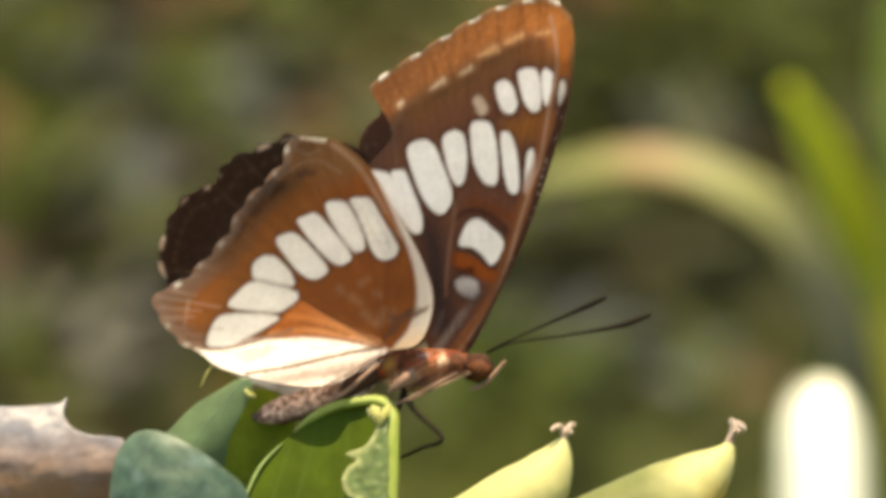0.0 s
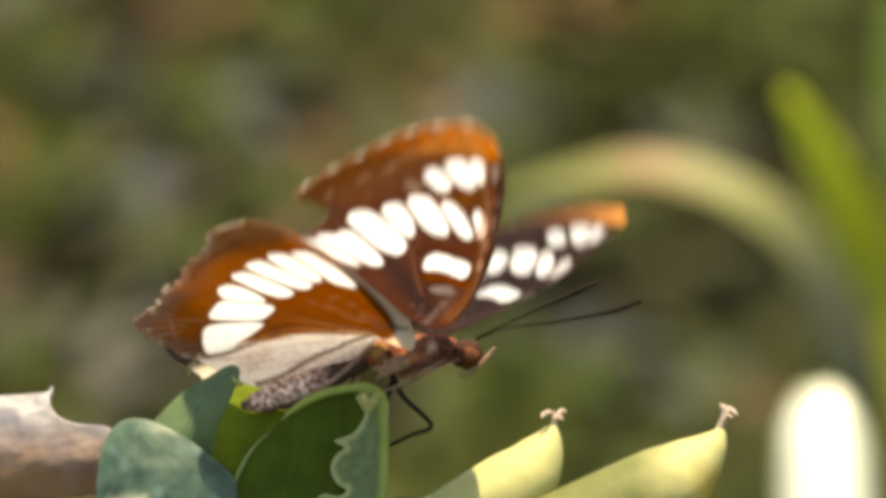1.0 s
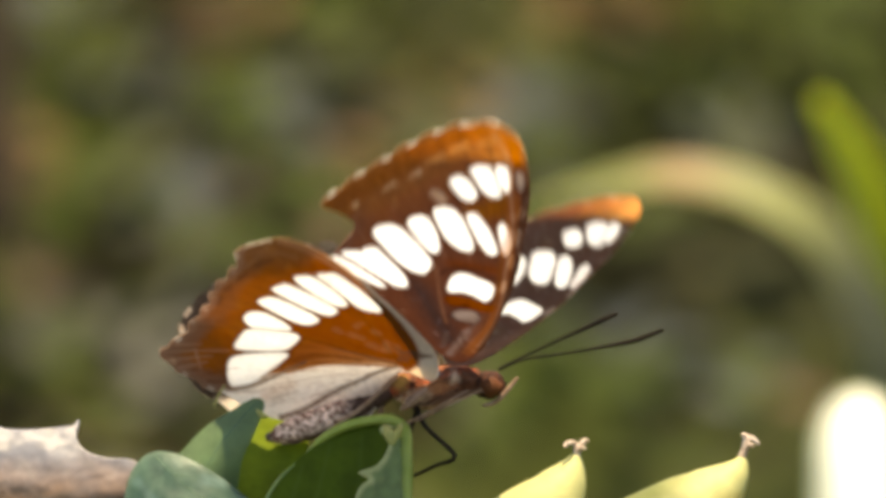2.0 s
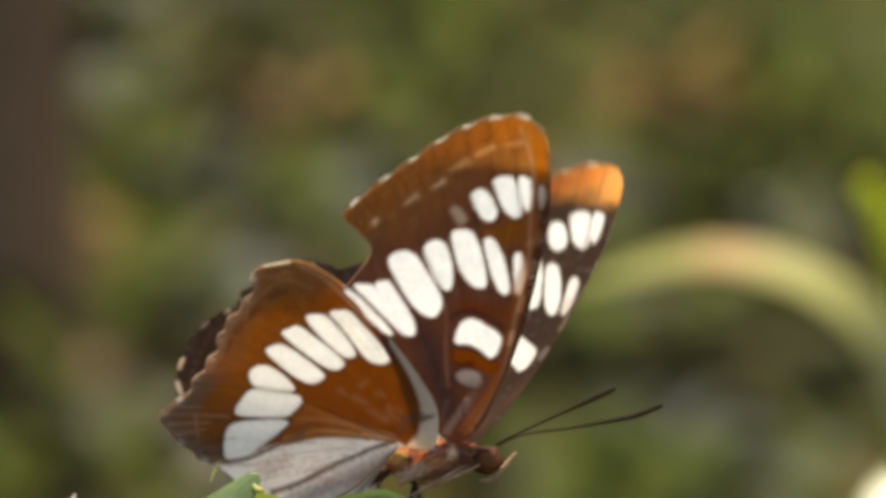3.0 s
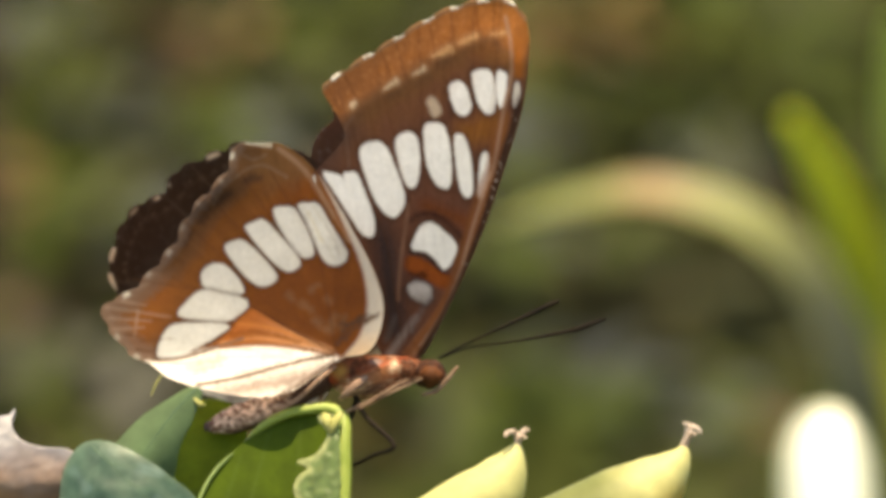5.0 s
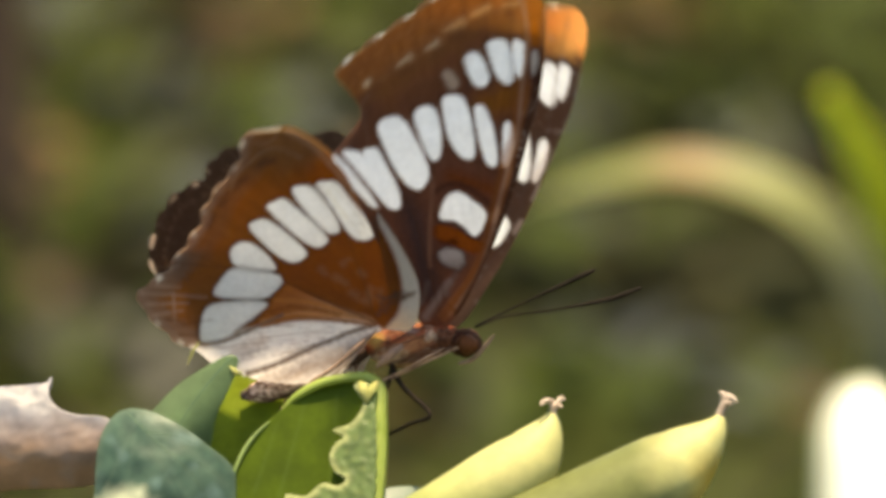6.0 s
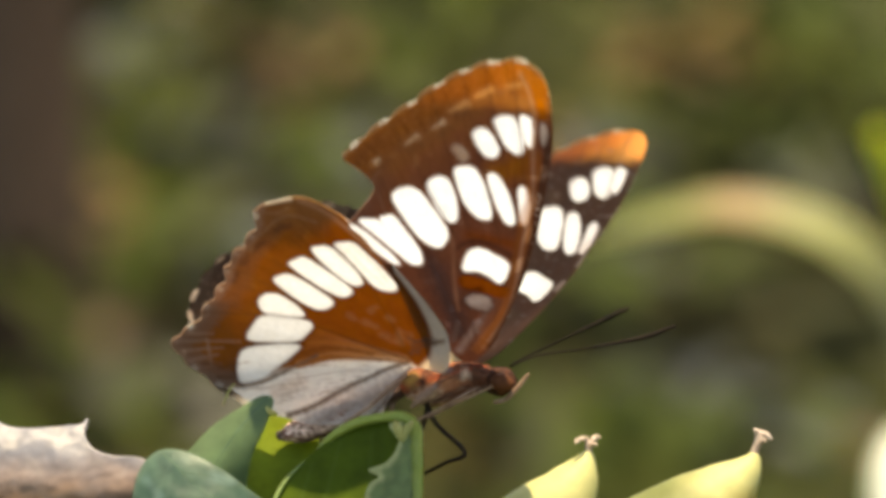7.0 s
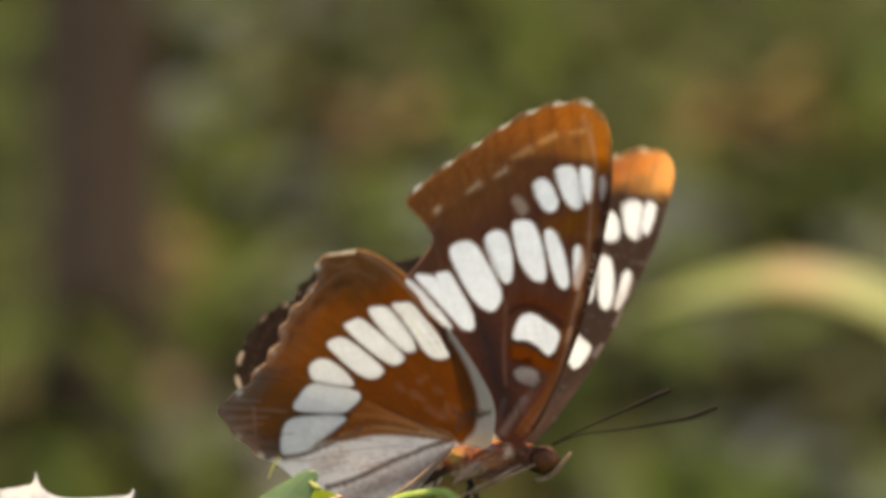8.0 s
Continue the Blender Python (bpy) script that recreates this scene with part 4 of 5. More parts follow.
def fore_upper(p):
    c = np.tile(np.array((0.030, 0.014, 0.010)), (len(p), 1))
    d, _, s = near_line(fore_rim, p, False)
    w1, w2 = wobble(p, 26, 3), wobble(p, 8, 4)
    tip = soft((p[:, 1] - 34) - 0.16 * (p[:, 0] - 900) + 10 * w1 + 6 * w2, 34)
    blend(c, tip * soft(700 - p[:, 0], 200) * 0.9, (0.24, 0.092, 0.026))
    blend(c, tip * soft(872 - p[:, 0] + 20 * w1, 120), (0.58, 0.27, 0.058))
    # highlight at the end of the orange tip, put into the pigment
    blend(c, tip * soft(918 - p[:, 0] + 14 * w1, 50) * 0.8, (0.74, 0.44, 0.14))
    blend(c, soft(d - 9 + 3 * w2, 9) * 0.75, (0.20, 0.12, 0.06))
    blend(c, np.clip(wobble(p, 14, 5) * 1.8 - 0.5, 0, 1) * 0.6, (0.15, 0.13, 0.15))
    blend(c, soft(spot(p, 770, 540, 850, 440, 40, 20), 30) * 0.5, (0.10, 0.055, 0.042))
    for x0, y0, x1, y1 in ((938, 170, 930, 196), (918, 232, 910, 258), (894, 296, 884, 322), (866, 366, 856, 388)):
        blend(c, soft(spot(p, x0, y0, x1, y1, 9, 7) + 2 * w2, 6) * 0.6, (0.30, 0.28, 0.30))
    for q in FORE_SPOTS[:-1] + [C1]:
        blend(c, soft(patch(p, q) - 2.5 + 2.0 * w2, 5), (0.70, 0.74, 0.82))
    for v in FORE_VEINS:
        blend(c, soft(spot(p, *v, 4, 3), 4) * 0.5, (0.03, 0.02, 0.02))
    blend(c, soft(d - 4, 4) * teeth(s, FORE_TEETH, 12) * 0.5, (0.60, 0.56, 0.50))
    return c * (1 + 0.12 * w1 + 0.14 * w2)[:, None]


def hind_under(p):
    c = np.tile(np.array((0.205, 0.068, 0.023)), (len(p), 1))
    x, y = p[:, 0], p[:, 1]
    d, _, s = near_line(hind_rim, p, False)
    w1, w2, w3, w4 = wobble(p, 30, 6), wobble(p, 8, 7), wobble(p, 60, 8), wobble(p, 4.5, 33)
    blend(c, soft(d - 108 + 16 * w1, 50) * 0.85, (0.235, 0.090, 0.030))
    blend(c, soft(y - 262 + 14 * w1, 50) * 0.7, (0.190, 0.102, 0.050))
    blend(c, soft(d - 46 + 7 * w1, 18) * 0.75, (0.165, 0.080, 0.040))
    blend(c, soft(spot(p, 290, 520, 330, 460, 60, 40) + 8 * w1, 40) * 0.7, (0.33, 0.108, 0.028))
    for x0, y0, x1, y1, wide in ((478, 258, 502, 254, 15), (424, 296, 446, 282, 17), (396, 330, 410, 312, 15), (362, 372, 378, 352, 13), (334, 402, 348, 386, 12)):
        blend(c, soft(spot(p, x0, y0, x1, y1, wide, wide * 0.8) + 4 * w2 + 2 * w4, 10) * 0.7, (0.062, 0.034, 0.022))
    for pts in ([(458, 252), (480, 238), (506, 231), (530, 242), (552, 254)], [(418, 300), (436, 268), (462, 250)], [(468, 212), (490, 222), (512, 214)]):
        blend(c, soft(line_to(p, pts) - 2 + 2.5 * w2, 6) * 0.55, (0.30, 0.195, 0.125))
    blend(c, soft(d - 12 + 4 * w2, 9) * 0.8, (0.245, 0.160, 0.118))
    blend(c, soft(d - 30 + 8 * w2, 14) * np.clip((y - 405) / 30, 0, 1) * 0.65, (0.215, 0.135, 0.100))
    blend(c, soft(np.abs(line_to(p, [(478, 191), (500, 194), (520, 197)])) - 4, 5) * 0.9, (0.74, 0.66, 0.52))
    blend(c, soft(line_to(p, [(535, 203), (570, 228), (600, 262), (640, 325), (668, 368)]) - 4 + 2 * w2, 6) * 0.8, (0.40, 0.250, 0.165))
    # rust and tan blotches between the band and the root
    blend(c, np.clip(1.5 * w1 + 0.2, 0, 1) * soft(140 - d, 60) * 0.5, (0.245, 0.080, 0.022))
    for x0, y0, x1, y1, w in ((634, 522, 642, 500, 18), (608, 506, 622, 522, 13), (585, 478, 598, 488, 14), (560, 462, 566, 470, 10), (628, 470, 634, 476, 10), (600, 452, 612, 446, 9), (655, 520, 660, 500, 8)):
        blend(c, soft(spot(p, x0, y0, x1, y1, w, w * 0.6) + 5 * w2 + 2 * w4, 14) * 0.38, (0.36, 0.22, 0.13))
    # the orange wedge above the pale inner fold: rust outwards, peach at the root
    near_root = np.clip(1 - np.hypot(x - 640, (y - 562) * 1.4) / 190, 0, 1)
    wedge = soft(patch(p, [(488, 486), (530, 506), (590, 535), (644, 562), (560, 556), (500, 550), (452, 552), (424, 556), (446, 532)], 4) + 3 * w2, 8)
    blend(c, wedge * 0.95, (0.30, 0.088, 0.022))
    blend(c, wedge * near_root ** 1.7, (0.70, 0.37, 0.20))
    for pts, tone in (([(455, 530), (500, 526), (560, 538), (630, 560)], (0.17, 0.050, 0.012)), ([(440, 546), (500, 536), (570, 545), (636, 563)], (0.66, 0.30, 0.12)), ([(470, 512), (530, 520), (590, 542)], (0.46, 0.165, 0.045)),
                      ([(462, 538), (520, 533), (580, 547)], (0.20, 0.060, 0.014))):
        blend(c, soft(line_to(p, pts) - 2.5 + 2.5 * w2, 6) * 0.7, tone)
    pale = PALE_FOLD
    fold = soft(patch(p, pale, 4) + 2 * w2, 10)
    blend(c, fold, (0.77, 0.70, 0.64))
    blend(c, fold * soft(spot(p, 384, 588, 440, 574, 10, 14) + 5 * w2, 16) * 0.6, (0.44, 0.28, 0.20))
    # shading along the lower fold, painted greyish mauve
    blend(c, fold * soft(spot(p, 616, 602, 440, 630, 36, 18) + 5 * w2, 24) * 0.9, (0.25, 0.19, 0.165))
    blend(c, fold * np.clip(2 * streaks(p, (660, 570), 60, 8) - 0.1, 0, 1) * 0.6, (0.34, 0.245, 0.19))
    blend(c, soft(patch(p, LOBE, 6), 8), (0.52, 0.51, 0.50))
    blend(c, soft(patch(p, LOBE, 6), 8) * np.clip(2 * w1 + w2, 0, 1) * 0.35, (0.40, 0.34, 0.28))
    blend(c, soft(patch(p, LOBE, 6), 8) * np.clip((y - 522) / 36, 0, 1) * 0.8, (0.74, 0.58, 0.42))
    for pts in ([(648, 548), (655, 536), (664, 516), (684, 508), (700, 496)], [(684, 508), (704, 506), (720, 496)], [(662, 540), (670, 524), (690, 514), (708, 500)], [(652, 512), (668, 514), (690, 500)]):
        blend(c, soft(line_to(p, pts) - 3 + 2.5 * w2, 7) * 0.85, (0.085, 0.050, 0.034))
    for v in HIND_VEINS:
        blend(c, soft(spot(p, *v, 5, 4), 4) * 0.4, (0.075, 0.030, 0.015))
    for q in HIND_SPOTS:
        e = patch(p, q) + 1.6 * w2
        blend(c, soft(e - 5, 9) * 0.65, (0.05, 0.022, 0.012))
        blend(c, soft(e, 5), WHITE)
    on = soft(patch(p, H1) + 5, 7)
    for pts, tone in (([(582, 306), (604, 340), (640, 400)], (0.42, 0.40, 0.35)), ([(600, 305), (630, 350), (652, 392)], (0.50, 0.47, 0.40)), ([(620, 330), (640, 366), (650, 398)], (0.40, 0.40, 0.41)), ([(592, 316), (618, 372)], (0.60, 0.56, 0.45))):
        blend(c, soft(line_to(p, pts) - 2 + 3 * w2, 6) * on * 0.6, tone)
    for pts, wide, tone in (([(320, 574), (368, 571), (404, 562), (440, 549), (478, 538)], 3.0, (0.115, 0.072, 0.052)), ([(440, 553), (500, 547), (560, 552), (640, 567)], 3.2, (0.22, 0.080, 0.026)),
                            ([(402, 617), (470, 606), (540, 588), (590, 576), (637, 568)], 3.6, (0.085, 0.048, 0.032)), ([(490, 480), (540, 508), (590, 535), (642, 562)], 1.8, (0.115, 0.040, 0.016)),
                            ([(545, 636), (590, 612), (640, 577)], 2.6, (0.10, 0.062, 0.046))):
        blend(c, soft(line_to(p, pts) - wide + 1.2 * w2, 4) * 0.9, tone)
    for x0, y0, x1, y1 in ((228, 480, 345, 499), (236, 500, 312, 506), (246, 520, 300, 517), (264, 452, 302, 440), (288, 488, 284, 534), (258, 470, 300, 478)):
        blend(c, soft(spot(p, x0, y0, x1, y1, 5, 3) + 1.5 * w2, 5) * 0.45, (0.50, 0.36, 0.28))
    for x0, y0, x1, y1 in ((296, 541, 352, 537), (290, 556, 320, 560), (270, 528, 296, 536)):
        blend(c, soft(spot(p, x0, y0, x1, y1, 4, 2) + 1.5 * w2, 5) * 0.7, (0.11, 0.045, 0.018))
    blend(c, soft(d - 5 + 2 * w2, 4) * dashes(s, 52, 0.35) * np.clip(0.5 + 1.6 * w3, 0, 1), (0.74, 0.70, 0.62))
    plain = 1 - 0.85 * soft(0.30 - c[:, 2], 0.1)
    c *= (1 + 0.10 * w1 + 0.11 * w2 + 0.10 * w4 * plain + 0.16 * plain * streaks(p, (660, 570), 34, 5))[:, None]
    dense = np.maximum.reduce([fold, 0.85 * wedge])
    return np.concatenate([c, 1 - 0.45 * dense[:, None]], 1)


def hind_upper(p):
    c = np.tile(np.array((0.052, 0.021, 0.012)), (len(p), 1))
    d, _, s = near_line(far_rim, p, False)
    w1, w2 = wobble(p, 18, 8), wobble(p, 7, 9)
    blend(c, np.clip(w1 * 1.6 - 0.3, 0, 1) * 0.7, (0.085, 0.055, 0.045))
    for x0, y0, x1, y1 in HIND_VEINS:
        blend(c, soft(spot(p, x0, y0, x0 + 1.35 * (x1 - x0), y0 + 1.35 * (y1 - y0), 4, 4), 5) * 0.55, (0.16, 0.11, 0.085))
    blend(c, soft(np.abs(d - 30) - 2, 6) * 0.5, (0.13, 0.09, 0.07))
    blend(c, np.clip(2.4 * wobble(p, 9, 44) - 0.5, 0, 1) * soft(d - 100, 30) * 0.45, (0.15, 0.105, 0.085))
    blend(c, soft(patch(p, PALE_FOLD, 4), 14) * 0.95, (0.66, 0.58, 0.48))
    blend(c, soft(patch(p, LOBE, 6), 8) * 0.95, (0.62, 0.48, 0.30))
    blend(c, soft(d - 110 + 12 * w1, 40) * 0.85, (0.003, 0.0025, 0.0025))
    for x0, y0, x1, y1 in HIND_VEINS:
        blend(c, soft(spot(p, x0, y0, x0 + 1.5 * (x1 - x0), y0 + 1.5 * (y1 - y0), 3, 3), 5) * 0.10, (0.10, 0.075, 0.06))
    blend(c, soft(np.abs(d - 26 + 5 * w2) - 2, 5) * 0.3 * dashes(s, 22, 0.6), (0.10, 0.07, 0.05))
    for q in HIND_SPOTS:
        blend(c, soft(patch(p, q) + 2, 6), WHITE)
    blend(c, soft(d - 3, 5) * dashes(s + 9 * w1, 44, 0.7) * np.clip(0.5 + 2.2 * wobble(p, 50, 2), 0, 1), (0.74, 0.70, 0.64))
    return c * (1 + 0.15 * w1 + 0.15 * w2)[:, None]


def fore_camber(p):
    """How far the wing bulges to its under side, metres; the outer margin droops."""
    t = np.clip((590 - p[:, 1]) / 640, 0, 1)
    droop = np.clip((130 - near_line(fore_rim, p, False)[0]) / 130, 0, 1) ** 2
    return 0.0007 * np.sin(math.pi * t) + 0.0005 * np.clip((700 - p[:, 0]) / 120, 0, 1) ** 2 + 0.00002 * np.sin(p[:, 0] / 14) * t + 0.0010 * droop


def hind_camber(p):
    """The lower third is folded outwards along a vein, round the abdomen."""
    x, y = p[:, 0], p[:, 1]
    line = np.where(x > 470, 480 + (x - 470) * 0.503, 430 + (x - 240) * 0.217)
    v = (y - line) / 22
    fold = 22 * np.log1p(np.exp(np.clip(v, -20, 20))) * UNIT
    lobe = np.clip((x - 640) / 80, 0, 1)
    gutter = 15 * np.log1p(np.exp(np.clip((y - 572) / 15, -20, 20))) * UNIT
    flare = 12 * np.log1p(np.exp(np.clip((y - 512) / 12, -20, 20))) * UNIT * lobe
    droop = np.clip((110 - near_line(hind_rim, p, False)[0]) / 110, 0, 1) ** 2 * np.clip((420 - y) / 150, 0, 1)
    return 0.0004 + 0.0012 * droop + 0.0016 * lobe + 0.32 * flare + 0.72 * gutter * np.clip((690 - x) / 120, 0.15, 1) + (0.17 + 0.08 * np.clip((500 - x) / 60, 0, 1)) * fold * np.clip((690 - x) / 120, 0.15, 1) + 0.0006 * np.clip((400 - x) / 160, 0, 1) ** 2


def wing(name, outline, root, rim, beat_len, under, upper, camber, left, label, grow=1.0, step=3.2):
    """One wing as a double skin (under side and upper side) about its hinge."""
    o = spline(outline, 8)
    d, _, s = near_line(rim, o, False)
    way = o - np.array(root)
    way /= np.hypot(*way.T)[:, None] + 1e-9
    o = o + way * (np.where(d < 1, (7.0 if name == "forewing" else 10.0) * np.abs(np.sin(math.pi * s / beat_len)) - 2 + 1.5 * wobble(o, 9, 5), 0))[:, None]
    p, q = sheet(o, step)
    out = camber(p)
    sgn = 1.0 if left else -1.0
    r = loc(*root)
    base = [(loc(x - 0.04 * (x - 800) * min(1, max(0, 590 - y) / 400), y, -w) - r) * grow for (x, y), w in zip(p, out)]
    v = [(b.x, sgn * (w + 0.00003), b.z) for b, w in zip(base, out)] + [(b.x, sgn * (w - 0.00003), b.z) for b, w in zip(base, out)]
    n = len(p)
    f1, f2 = q, q[:, ::-1] + n
    if left:
        f1, f2 = f1[:, ::-1], f2[:, ::-1]
    me = mesh_of(name, v, np.concatenate([f1, f2]), M_WING, np.concatenate([np.pad(k, ((0, 0), (0, 4 - k.shape[1])), constant_values=1.0) for k in (under(p), upper(p))]))
    me.materials.append(M_WING_UP)
    me.polygons.foreach_set("material_index", [0] * len(q) + [1] * len(q))
    return part(name, me, butterfly, label)


def vein_net(parent, lines, root, camber, left, grow):
    """Raised veins along the wing, each a part of it."""
    sgn = 1.0 if left else -1.0
    r = loc(*root)
    for x0, y0, x1, y1 in lines:
        p = np.stack([np.linspace(x0, x1, 14), np.linspace(y0, y1, 14)], 1)
        w = camber(p)
        path = []
        for (x, y), c in zip(p, w):
            b = (loc(x - 0.04 * (x - 800) * min(1, max(0, 590 - y) / 400), y, -c) - r) * grow
            path.append(Vector((b.x, sgn * c, b.z)))
        v, f = tube(path, list(np.linspace(0.6, 0.3, 14) * UNIT), 5)
        part("vein", mesh_of("vein", v, f, M_VEIN), parent)


HINGE_F, HINGE_H = (745, 590), (650, 575)
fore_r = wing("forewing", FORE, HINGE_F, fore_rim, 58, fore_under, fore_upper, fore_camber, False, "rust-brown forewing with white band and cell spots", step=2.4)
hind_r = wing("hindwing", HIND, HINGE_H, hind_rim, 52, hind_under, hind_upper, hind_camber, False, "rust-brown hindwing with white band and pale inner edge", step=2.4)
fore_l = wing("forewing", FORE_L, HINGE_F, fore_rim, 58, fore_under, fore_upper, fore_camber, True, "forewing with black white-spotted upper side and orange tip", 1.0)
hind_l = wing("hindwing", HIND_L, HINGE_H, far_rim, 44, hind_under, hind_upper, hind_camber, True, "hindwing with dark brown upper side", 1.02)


def body_part(name, pts, radii, material, label="", sides=16):
    return part(name, tube_mesh(name, [loc(*p) for p in pts], [r * UNIT for r in radii], material, sides), butterfly, label)


for ob, lines, root, camber, left, grow in ((fore_r, FORE_VEINS, HINGE_F, fore_camber, False, 1.0), (hind_r, HIND_VEINS, HINGE_H, hind_camber, False, 1.0),
                                           (fore_l, FORE_VEINS, HINGE_F, fore_camber, True, 1.0), (hind_l, HIND_VEINS, HINGE_H, hind_camber, True, 1.02)):
    vein_net(ob, lines, root, camber, left, grow)


def hairy(name, pts, radii, paint, label, rough_px=2.0, sides=30, steps=9):
    """A body section with an uneven hairy surface, coloured by paint(x, y) of the plan."""
    axis = spline([(*loc(*p), r * UNIT) for p, r in zip(pts, radii)], steps, False)
    v, f = tube([Vector(a[:3]) for a in axis], [max(a[3], 1e-6) for a in axis], sides)
    mid = [Vector(a[:3]) for a in axis]
    out, cols = [], []
    for i, p in enumerate(v):
        m = mid[i // sides]
        k = noise.noise(Vector(p) * 2600) + 0.6 * noise.noise(Vector(p) * 6000)
        p = p + (p - m).normalized() * k * rough_px * UNIT
        out.append(p)
        x = ROOT[0] + (p.x * FORWARD.x + p.y * LEFTWARD.x + p.z * UPWARD.x) / UNIT
        y = ROOT[1] - (p.x * FORWARD.y + p.y * LEFTWARD.y + p.z * UPWARD.y) / UNIT
        cols.append(paint(x, y, k))
    return part(name, mesh_of(name, out, f, M_HAIR, np.array(cols)), butterfly, label)


def mixed(a, b, t):
    t = min(1.0, max(0.0, t))
    return tuple(p + (q - p) * t for p, q in zip(a, b))


def abdomen_paint(x, y, k):
    top = mixed((1.0, 0.72, 0.58), (0.20, 0.09, 0.06), 0.58 + 2.2 * k)
    top = mixed(top, (0.05, 0.03, 0.025), (418 - x) / 10)
    ring = 0.5 + 0.5 * math.sin((x * 0.94 - y * 0.35) / 5.2)
    c = mixed(top, (0.20, 0.13, 0.10), 0.35 * ring)
    # shadow over the front part, painted into the colour
    c = mixed(c, (0.055, 0.030, 0.022), (x - 525) / 40)
    # darker along the underside
    below = (y - (706 - (x - 420) * 0.40)) / 12
    return mixed(c, (0.10, 0.058, 0.046), below)


def thorax_paint(x, y, k):
    v = y - (604 - (x - 690) * 0.30)
    c = mixed((0.22, 0.072, 0.030), (0.060, 0.020, 0.010), 0.5 + 1.1 * k)
    c = mixed(c, (0.30, 0.050, 0.018), 1.1 - abs(v + 14 + 6 * k) / 7)
    c = mixed(c, (0.34, 0.19, 0.050), 1.3 - math.hypot((x - 645) / 15, (y - 594) / 15) + 0.4 * k)
    c = mixed(c, (0.52, 0.22, 0.105), 1.4 - math.hypot((x - 700) / 34, (v - 2) / 14) + 0.9 * k)
    # darker towards the head
    c = mixed(c, (0.040, 0.014, 0.008), 0.50 * min(1, max(0, (x - 740) / 14)) + 0.8 * k)
    c = mixed(c, (0.06, 0.022, 0.012), 1.2 - math.hypot((x - 666) / 8, (y - 596) / 16) + 0.4 * k)
    # cream hair, brightened by a painted highlight
    c = mixed(c, (0.94, 0.66, 0.47), 1.5 - math.hypot((x - 668) / 26, (v - 16) / 12) + 0.8 * k)
    c = mixed(c, (0.055, 0.020, 0.012), 1.3 - abs(v - 27 + 8 * k) / 8)
    c = mixed(c, (0.40, 0.25, 0.17), 1.1 - abs(v - 38 + 8 * k) / 5)
    c = mixed(c, (0.20, 0.16, 0.16), 1.1 - math.hypot((x - 708) / 15, (y - 577) / 7))
    # small cream highlight painted near the neck
    return mixed(c, (0.80, 0.58, 0.42), 1.2 - math.hypot((x - 738) / 11, (y - 585) / 13) + 0.5 * k)


hairy("abdomen", [(655, 596, 0.0004), (610, 618, 0.0004), (560, 640, 0.0004), (500, 664, 0.0004), (440, 684, 0.0004), (402, 694, 0.0004)], [8, 15, 21, 26, 21, 5], abdomen_paint, "pinkish-brown scaly abdomen", 3.0, 40, 16)
hairy("thorax", [(626, 586, 0.0004), (648, 598, 0.0004), (690, 604, 0.0004), (735, 594, 0.0004), (775, 590, 0.0004), (790, 592, 0.0004)], [8, 30, 38, 32, 22, 14], thorax_paint, "rust and cream striped furry thorax", 2.4, 56, 16)
hairy("head", [(774, 594, 0.0004), (792, 597, 0.0004), (812, 599, 0.0004), (828, 604, 0.0004)], [16, 24, 24, 9], lambda x, y, k: mixed((0.060, 0.019, 0.008), (0.016, 0.006, 0.004), 0.5 + 1.4 * k), "rust-brown hairy head", 2.0)
hair_rng = random.Random(5)
hv, hf = [], []
pv_, pf_ = [], []
for i in range(150):
    x, y = hair_rng.uniform(665, 785), hair_rng.uniform(580, 630)
    y += (700 - x) * 0.28
    s = -0.0015 - hair_rng.uniform(0, 0.0006) * (1 - ((y - 605) / 40) ** 2)
    ln = hair_rng.uniform(14, 32)
    a, b, c = loc(x, y, s), loc(x - ln * 0.5, y + ln * 0.2, s - 0.0002), loc(x - ln, y + ln * hair_rng.uniform(0.3, 0.6), s - 0.0001)
    v, f = tube([a, b, c], [0.45 * UNIT, 0.45 * UNIT, 0.2 * UNIT], 4)
    to_v, to_f = (pv_, pf_) if i % 4 == 0 else (hv, hf)
    to_f += [tuple(k + len(to_v) for k in q) for q in f]
    to_v += v
part("pale_hair", mesh_of("pale_hair", pv_, pf_, M_PALE), butterfly, "loose pinkish cream hairs")
part("thorax_hair", mesh_of("thorax_hair", hv, hf, M_FUR), butterfly, "loose rust hairs").data.materials[0] = M_FUR
body_part("eye", [(788, 600, -0.0010), (804, 600, -0.0012), (822, 603, -0.0009)], [8, 18, 8], M_EYE, "large rust-brown eye")
body_part("eye", [(790, 600, 0.0018), (806, 600, 0.0022), (824, 603, 0.0018)], [8, 18, 8], M_EYE)
body_part("coxa", [(690, 604, -0.0020), (674, 616, -0.0028), (658, 630, -0.0030), (646, 641, -0.0026)], [5, 8, 7, 3], M_PALE, "cream hairy leg base", 12)
for s in (-0.0006, 0.0012):
    body_part("palp", [(790, 634, s), (812, 628, s), (832, 608, s), (852, 584, s)], [2.5, 4, 4, 2], M_PALE, "cream hairy palp", 8)
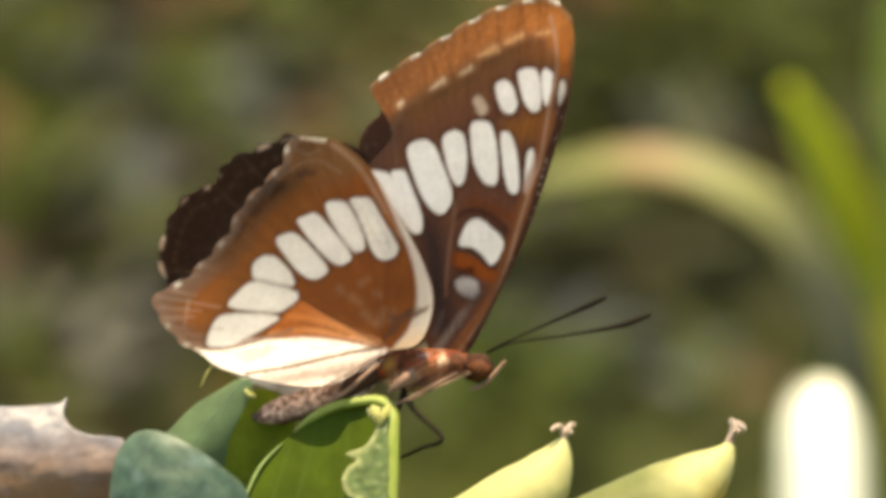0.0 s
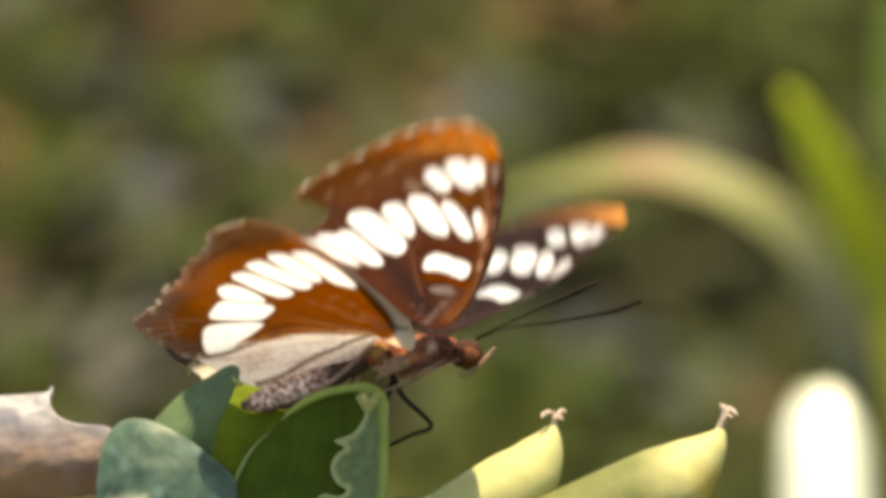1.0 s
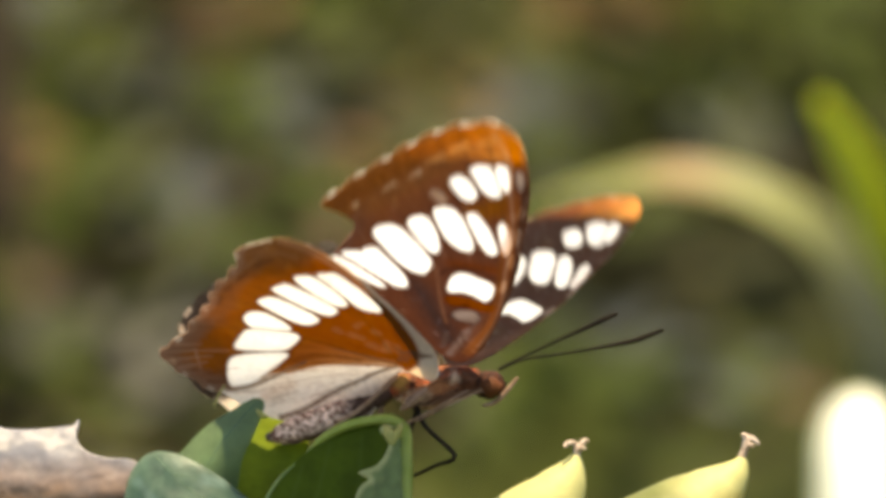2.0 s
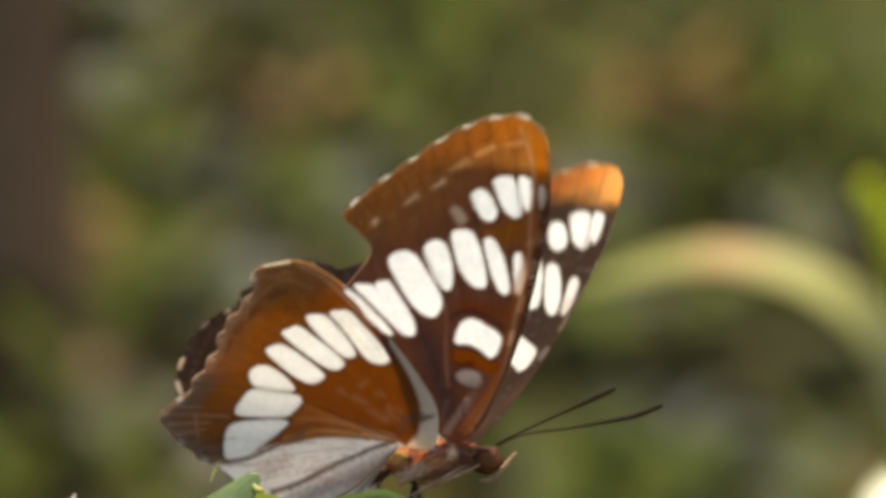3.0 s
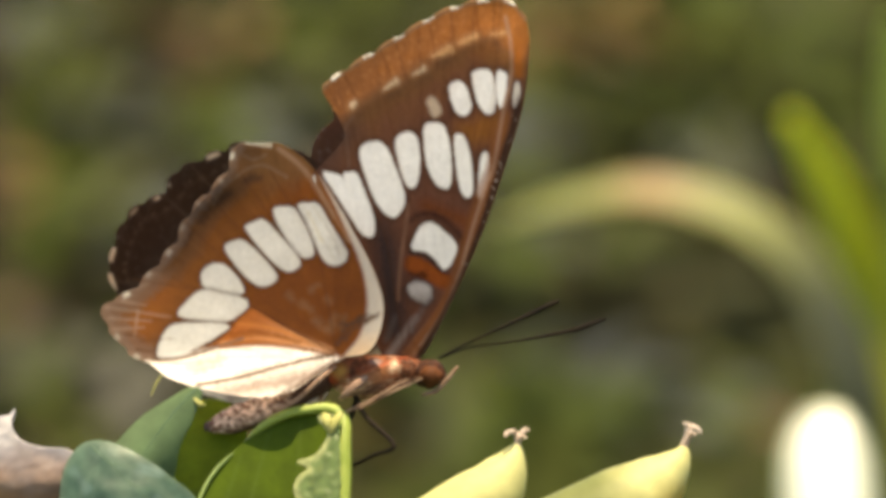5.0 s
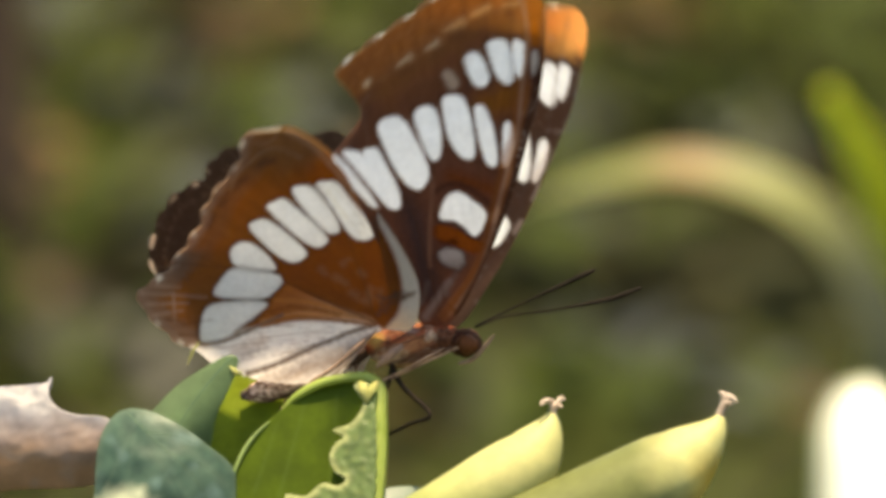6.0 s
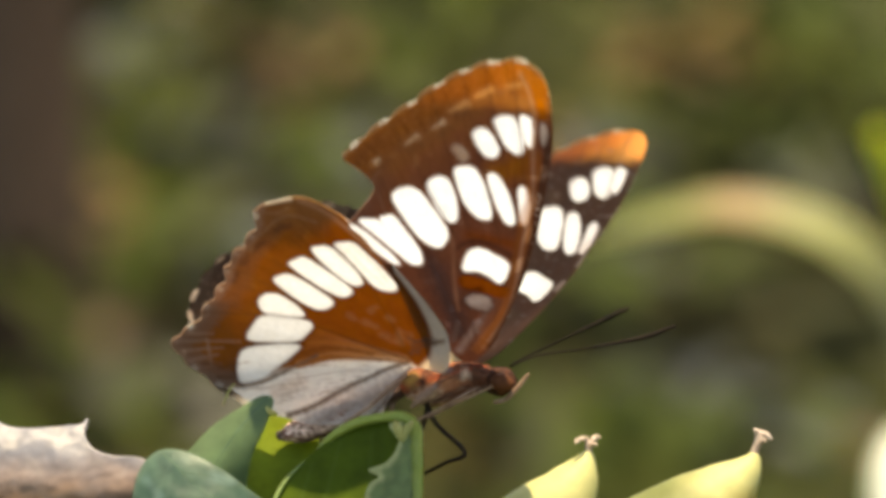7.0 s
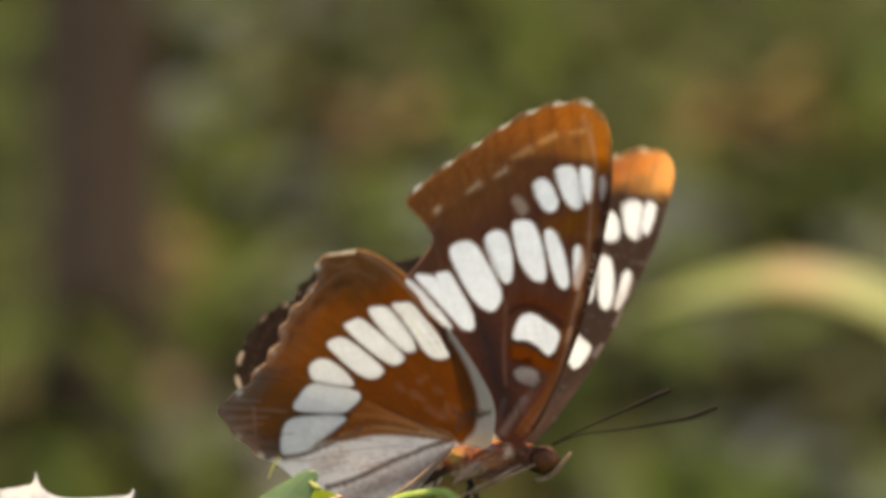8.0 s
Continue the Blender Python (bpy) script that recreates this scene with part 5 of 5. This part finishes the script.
for pts_ in ([(818, 570, -0.0002), (850, 553, -0.0002), (920, 520, -0.0006), (985, 490, -0.0008), (1010, 478, -0.0008), (1028, 470, -0.0008)],
             [(822, 570, 0.0010), (870, 552, 0.003), (960, 540, 0.005), (1055, 522, 0.006), (1085, 512, 0.006), (1113, 501, 0.006)]):
    shaft = body_part("antenna", pts_[:5], [2.2, 2.0, 2.4, 3.2, 3.6], M_DARK, "thin dark antenna", 8)
    part("club", tube_mesh("club", [loc(*p) for p in pts_[2:]], [u * UNIT for u in (2.2, 4.6, 4.9, 3.0)], M_DARK, 8), shaft, "dark antenna club")
for pts_, rad, mat in (([(672, 636, -0.0012), (690, 672, -0.002), (740, 720, -0.004), (706, 738, -0.003), (684, 750, -0.0015), (664, 760, 0.0)], [5, 4.4, 4.2, 3.6, 3.4, 2.6], M_DARK),
                       ([(636, 584, -0.0012), (610, 606, -0.003), (572, 640, -0.0032), (535, 664, -0.003), (505, 690, -0.003), (478, 716, -0.0025)], [3.6, 4.2, 4.2, 3.8, 3.4, 3], M_PALE),
                       ([(650, 612, 0.002), (630, 600, 0.002), (615, 625, 0.001), (608, 648, 0.0006), (612, 664, 0.0005)], [6, 6, 5, 4, 3], M_PALE),
                       ([(792, 604, -0.0016), (765, 616, -0.002), (730, 632, -0.0024), (695, 650, -0.0022), (670, 662, -0.0020)], [1.6, 1.9, 1.9, 1.7, 1.4], M_PALE),
                       ([(765, 606, -0.0019), (735, 622, -0.0024), (700, 642, -0.0026), (660, 662, -0.0024), (636, 674, -0.0022)], [1.6, 2.0, 2.1, 1.9, 1.4], M_PALE),
                       ([(676, 634, 0.002), (668, 660, 0.004), (656, 690, 0.004), (646, 720, 0.003), (640, 740, 0.002)], [6, 5, 4, 4, 3], M_DARK)):
    body_part("leg", pts_, rad, mat, "" , 8)

# ---------- what moves: the four wings about their hinges ----------
def motions():
    beat = [(0.0, -1), (0.2, -1), (0.3, 5), (0.4, 15), (0.5, 27), (0.6, 41), (0.7, 56), (0.8, 70), (0.9, 76), (1.0, 65), (1.1, 35), (1.2, 1), (1.3, -1), (1.5, -1), (1.6, 0), (1.7, 9), (1.8, 29),
            (1.9, 45), (2.0, 58), (2.1, 70), (2.2, 74), (2.3, 68), (2.4, 44), (2.5, 12), (2.6, -1), (2.75, 3), (2.9, 18), (3.05, 36), (3.15, 38), (3.3, 25), (3.4, 21), (3.5, 16), (3.6, 3), (3.7, -1), (3.9, -1),
            (4.0, 1), (4.1, 8)]
    beat += [(4.2, 19), (4.3, 32), (4.4, 42), (4.5, 49), (4.6, 50), (4.7, 38), (4.8, 13), (4.9, 2), (5.0, 0.8), (5.2, -1), (5.3, -1), (5.45, 8), (5.6, 30), (5.75, 48), (5.85, 46), (6.0, 16), (6.1, 2), (6.2, -1), (6.5, -1),
             (6.6, 1), (6.7, 8), (6.8, 23), (6.9, 35), (7.0, 41), (7.1, 50), (7.2, 50), (7.3, 29), (7.4, 6), (7.5, 1.5), (7.6, 0), (7.7, -1), (7.8, 1), (7.9, 10), (8.0, 25)]
    # opening, and at each: turn, pitch and yaw of the wing, degrees, and the shift of its hinge, millimetres
    key = [-1, 2, 16, 25, 41, 49, 58, 76]
    sets = (
        (fore_r, HINGE_F, -0.0002, [-2, 3, 26.7, 31.1, 45.6, 50.7, 57.2, 74.3], [0, 2.2, -2.6, -3.1, -3.3, -2.7, -2.1, -0.3], [4, 5.4, 12.0, 9.3, 6.4, 4.4, 2.1, -0.5],
         [0, 0.02, 0.09, 0.08, 0.09, 0.18, 0.26, 0.24], [0, 0, 0, 0, 0, 0, 0, -0.08], [0, 0.14, 0.8, 0.98, 1.52, 1.64, 1.74, 2.11]),
        (hind_r, HINGE_H, -0.0009, [-2, 3, 26.7, 32.0, 45.2, 52.0, 58.6, 73.1], [0, -0.3, -1.7, -1.1, -0.4, -0.4, 0.8, 2.2], [0, -0.3, -1.8, -2.6, -5.4, -6.1, -6.4, -7.4],
         [0, 0.07, 0.40, 0.32, 0.38, 0.46, 0.28, 0.17], [-0.7, -0.5, 0.10, 0.05, 0.05, 0.03, -0.03, -0.2], [0, 0.04, 0.24, 0.44, 0.68, 0.80, 0.72, 0.88]),
        (fore_l, HINGE_F, 0.0016, [-3, -5, -16.4, -25, -42.0, -48.0, -54.0, -72.5], [0, 0.3, 1.5, 0.5, -1.4, -1.0, 1.0, 2.5], [4, 3.2, -0.3, -1.2, -3.4, -2.2, -0.6, -2.0],
         [-0.5, -0.4, -0.02, -0.05, -0.2, -0.28, -0.42, -0.8], [0, 0, -0.05, -0.1, -0.24, -0.24, -0.27, -0.4], [0, 0.1, 0.5, 0.75, 1.24, 1.27, 1.36, 1.5]),
        (hind_l, HINGE_H, 0.0020, [-3, -4.4, -11, -17, -29.7, -36, -44.7, -62], [0, -0.5, -3, -2, -0.7, 0, 1, 3], [4, 3.5, 1.3, 0, 0, 0, 0, 0], [0, 0, 0, -0.4, -1.2, -1.6, -1.7, -1.8], [0] * 8, [0] * 8))
    for ob, root, left, turn, pitch, yaw, fwd, side, up in sets:
        r = loc(*root)
        rows = []
        for t, a in beat:
            rx, ry, rz, dx, dy, dz = (float(np.interp(a, key, k)) for k in (turn, pitch, yaw, fwd, side, up))
            rows.append((t, pose(r.x + dx / 1000, left + dy / 1000, r.z + dz / 1000, rx, ry, rz)))
        walk(ob, rows)


motions()
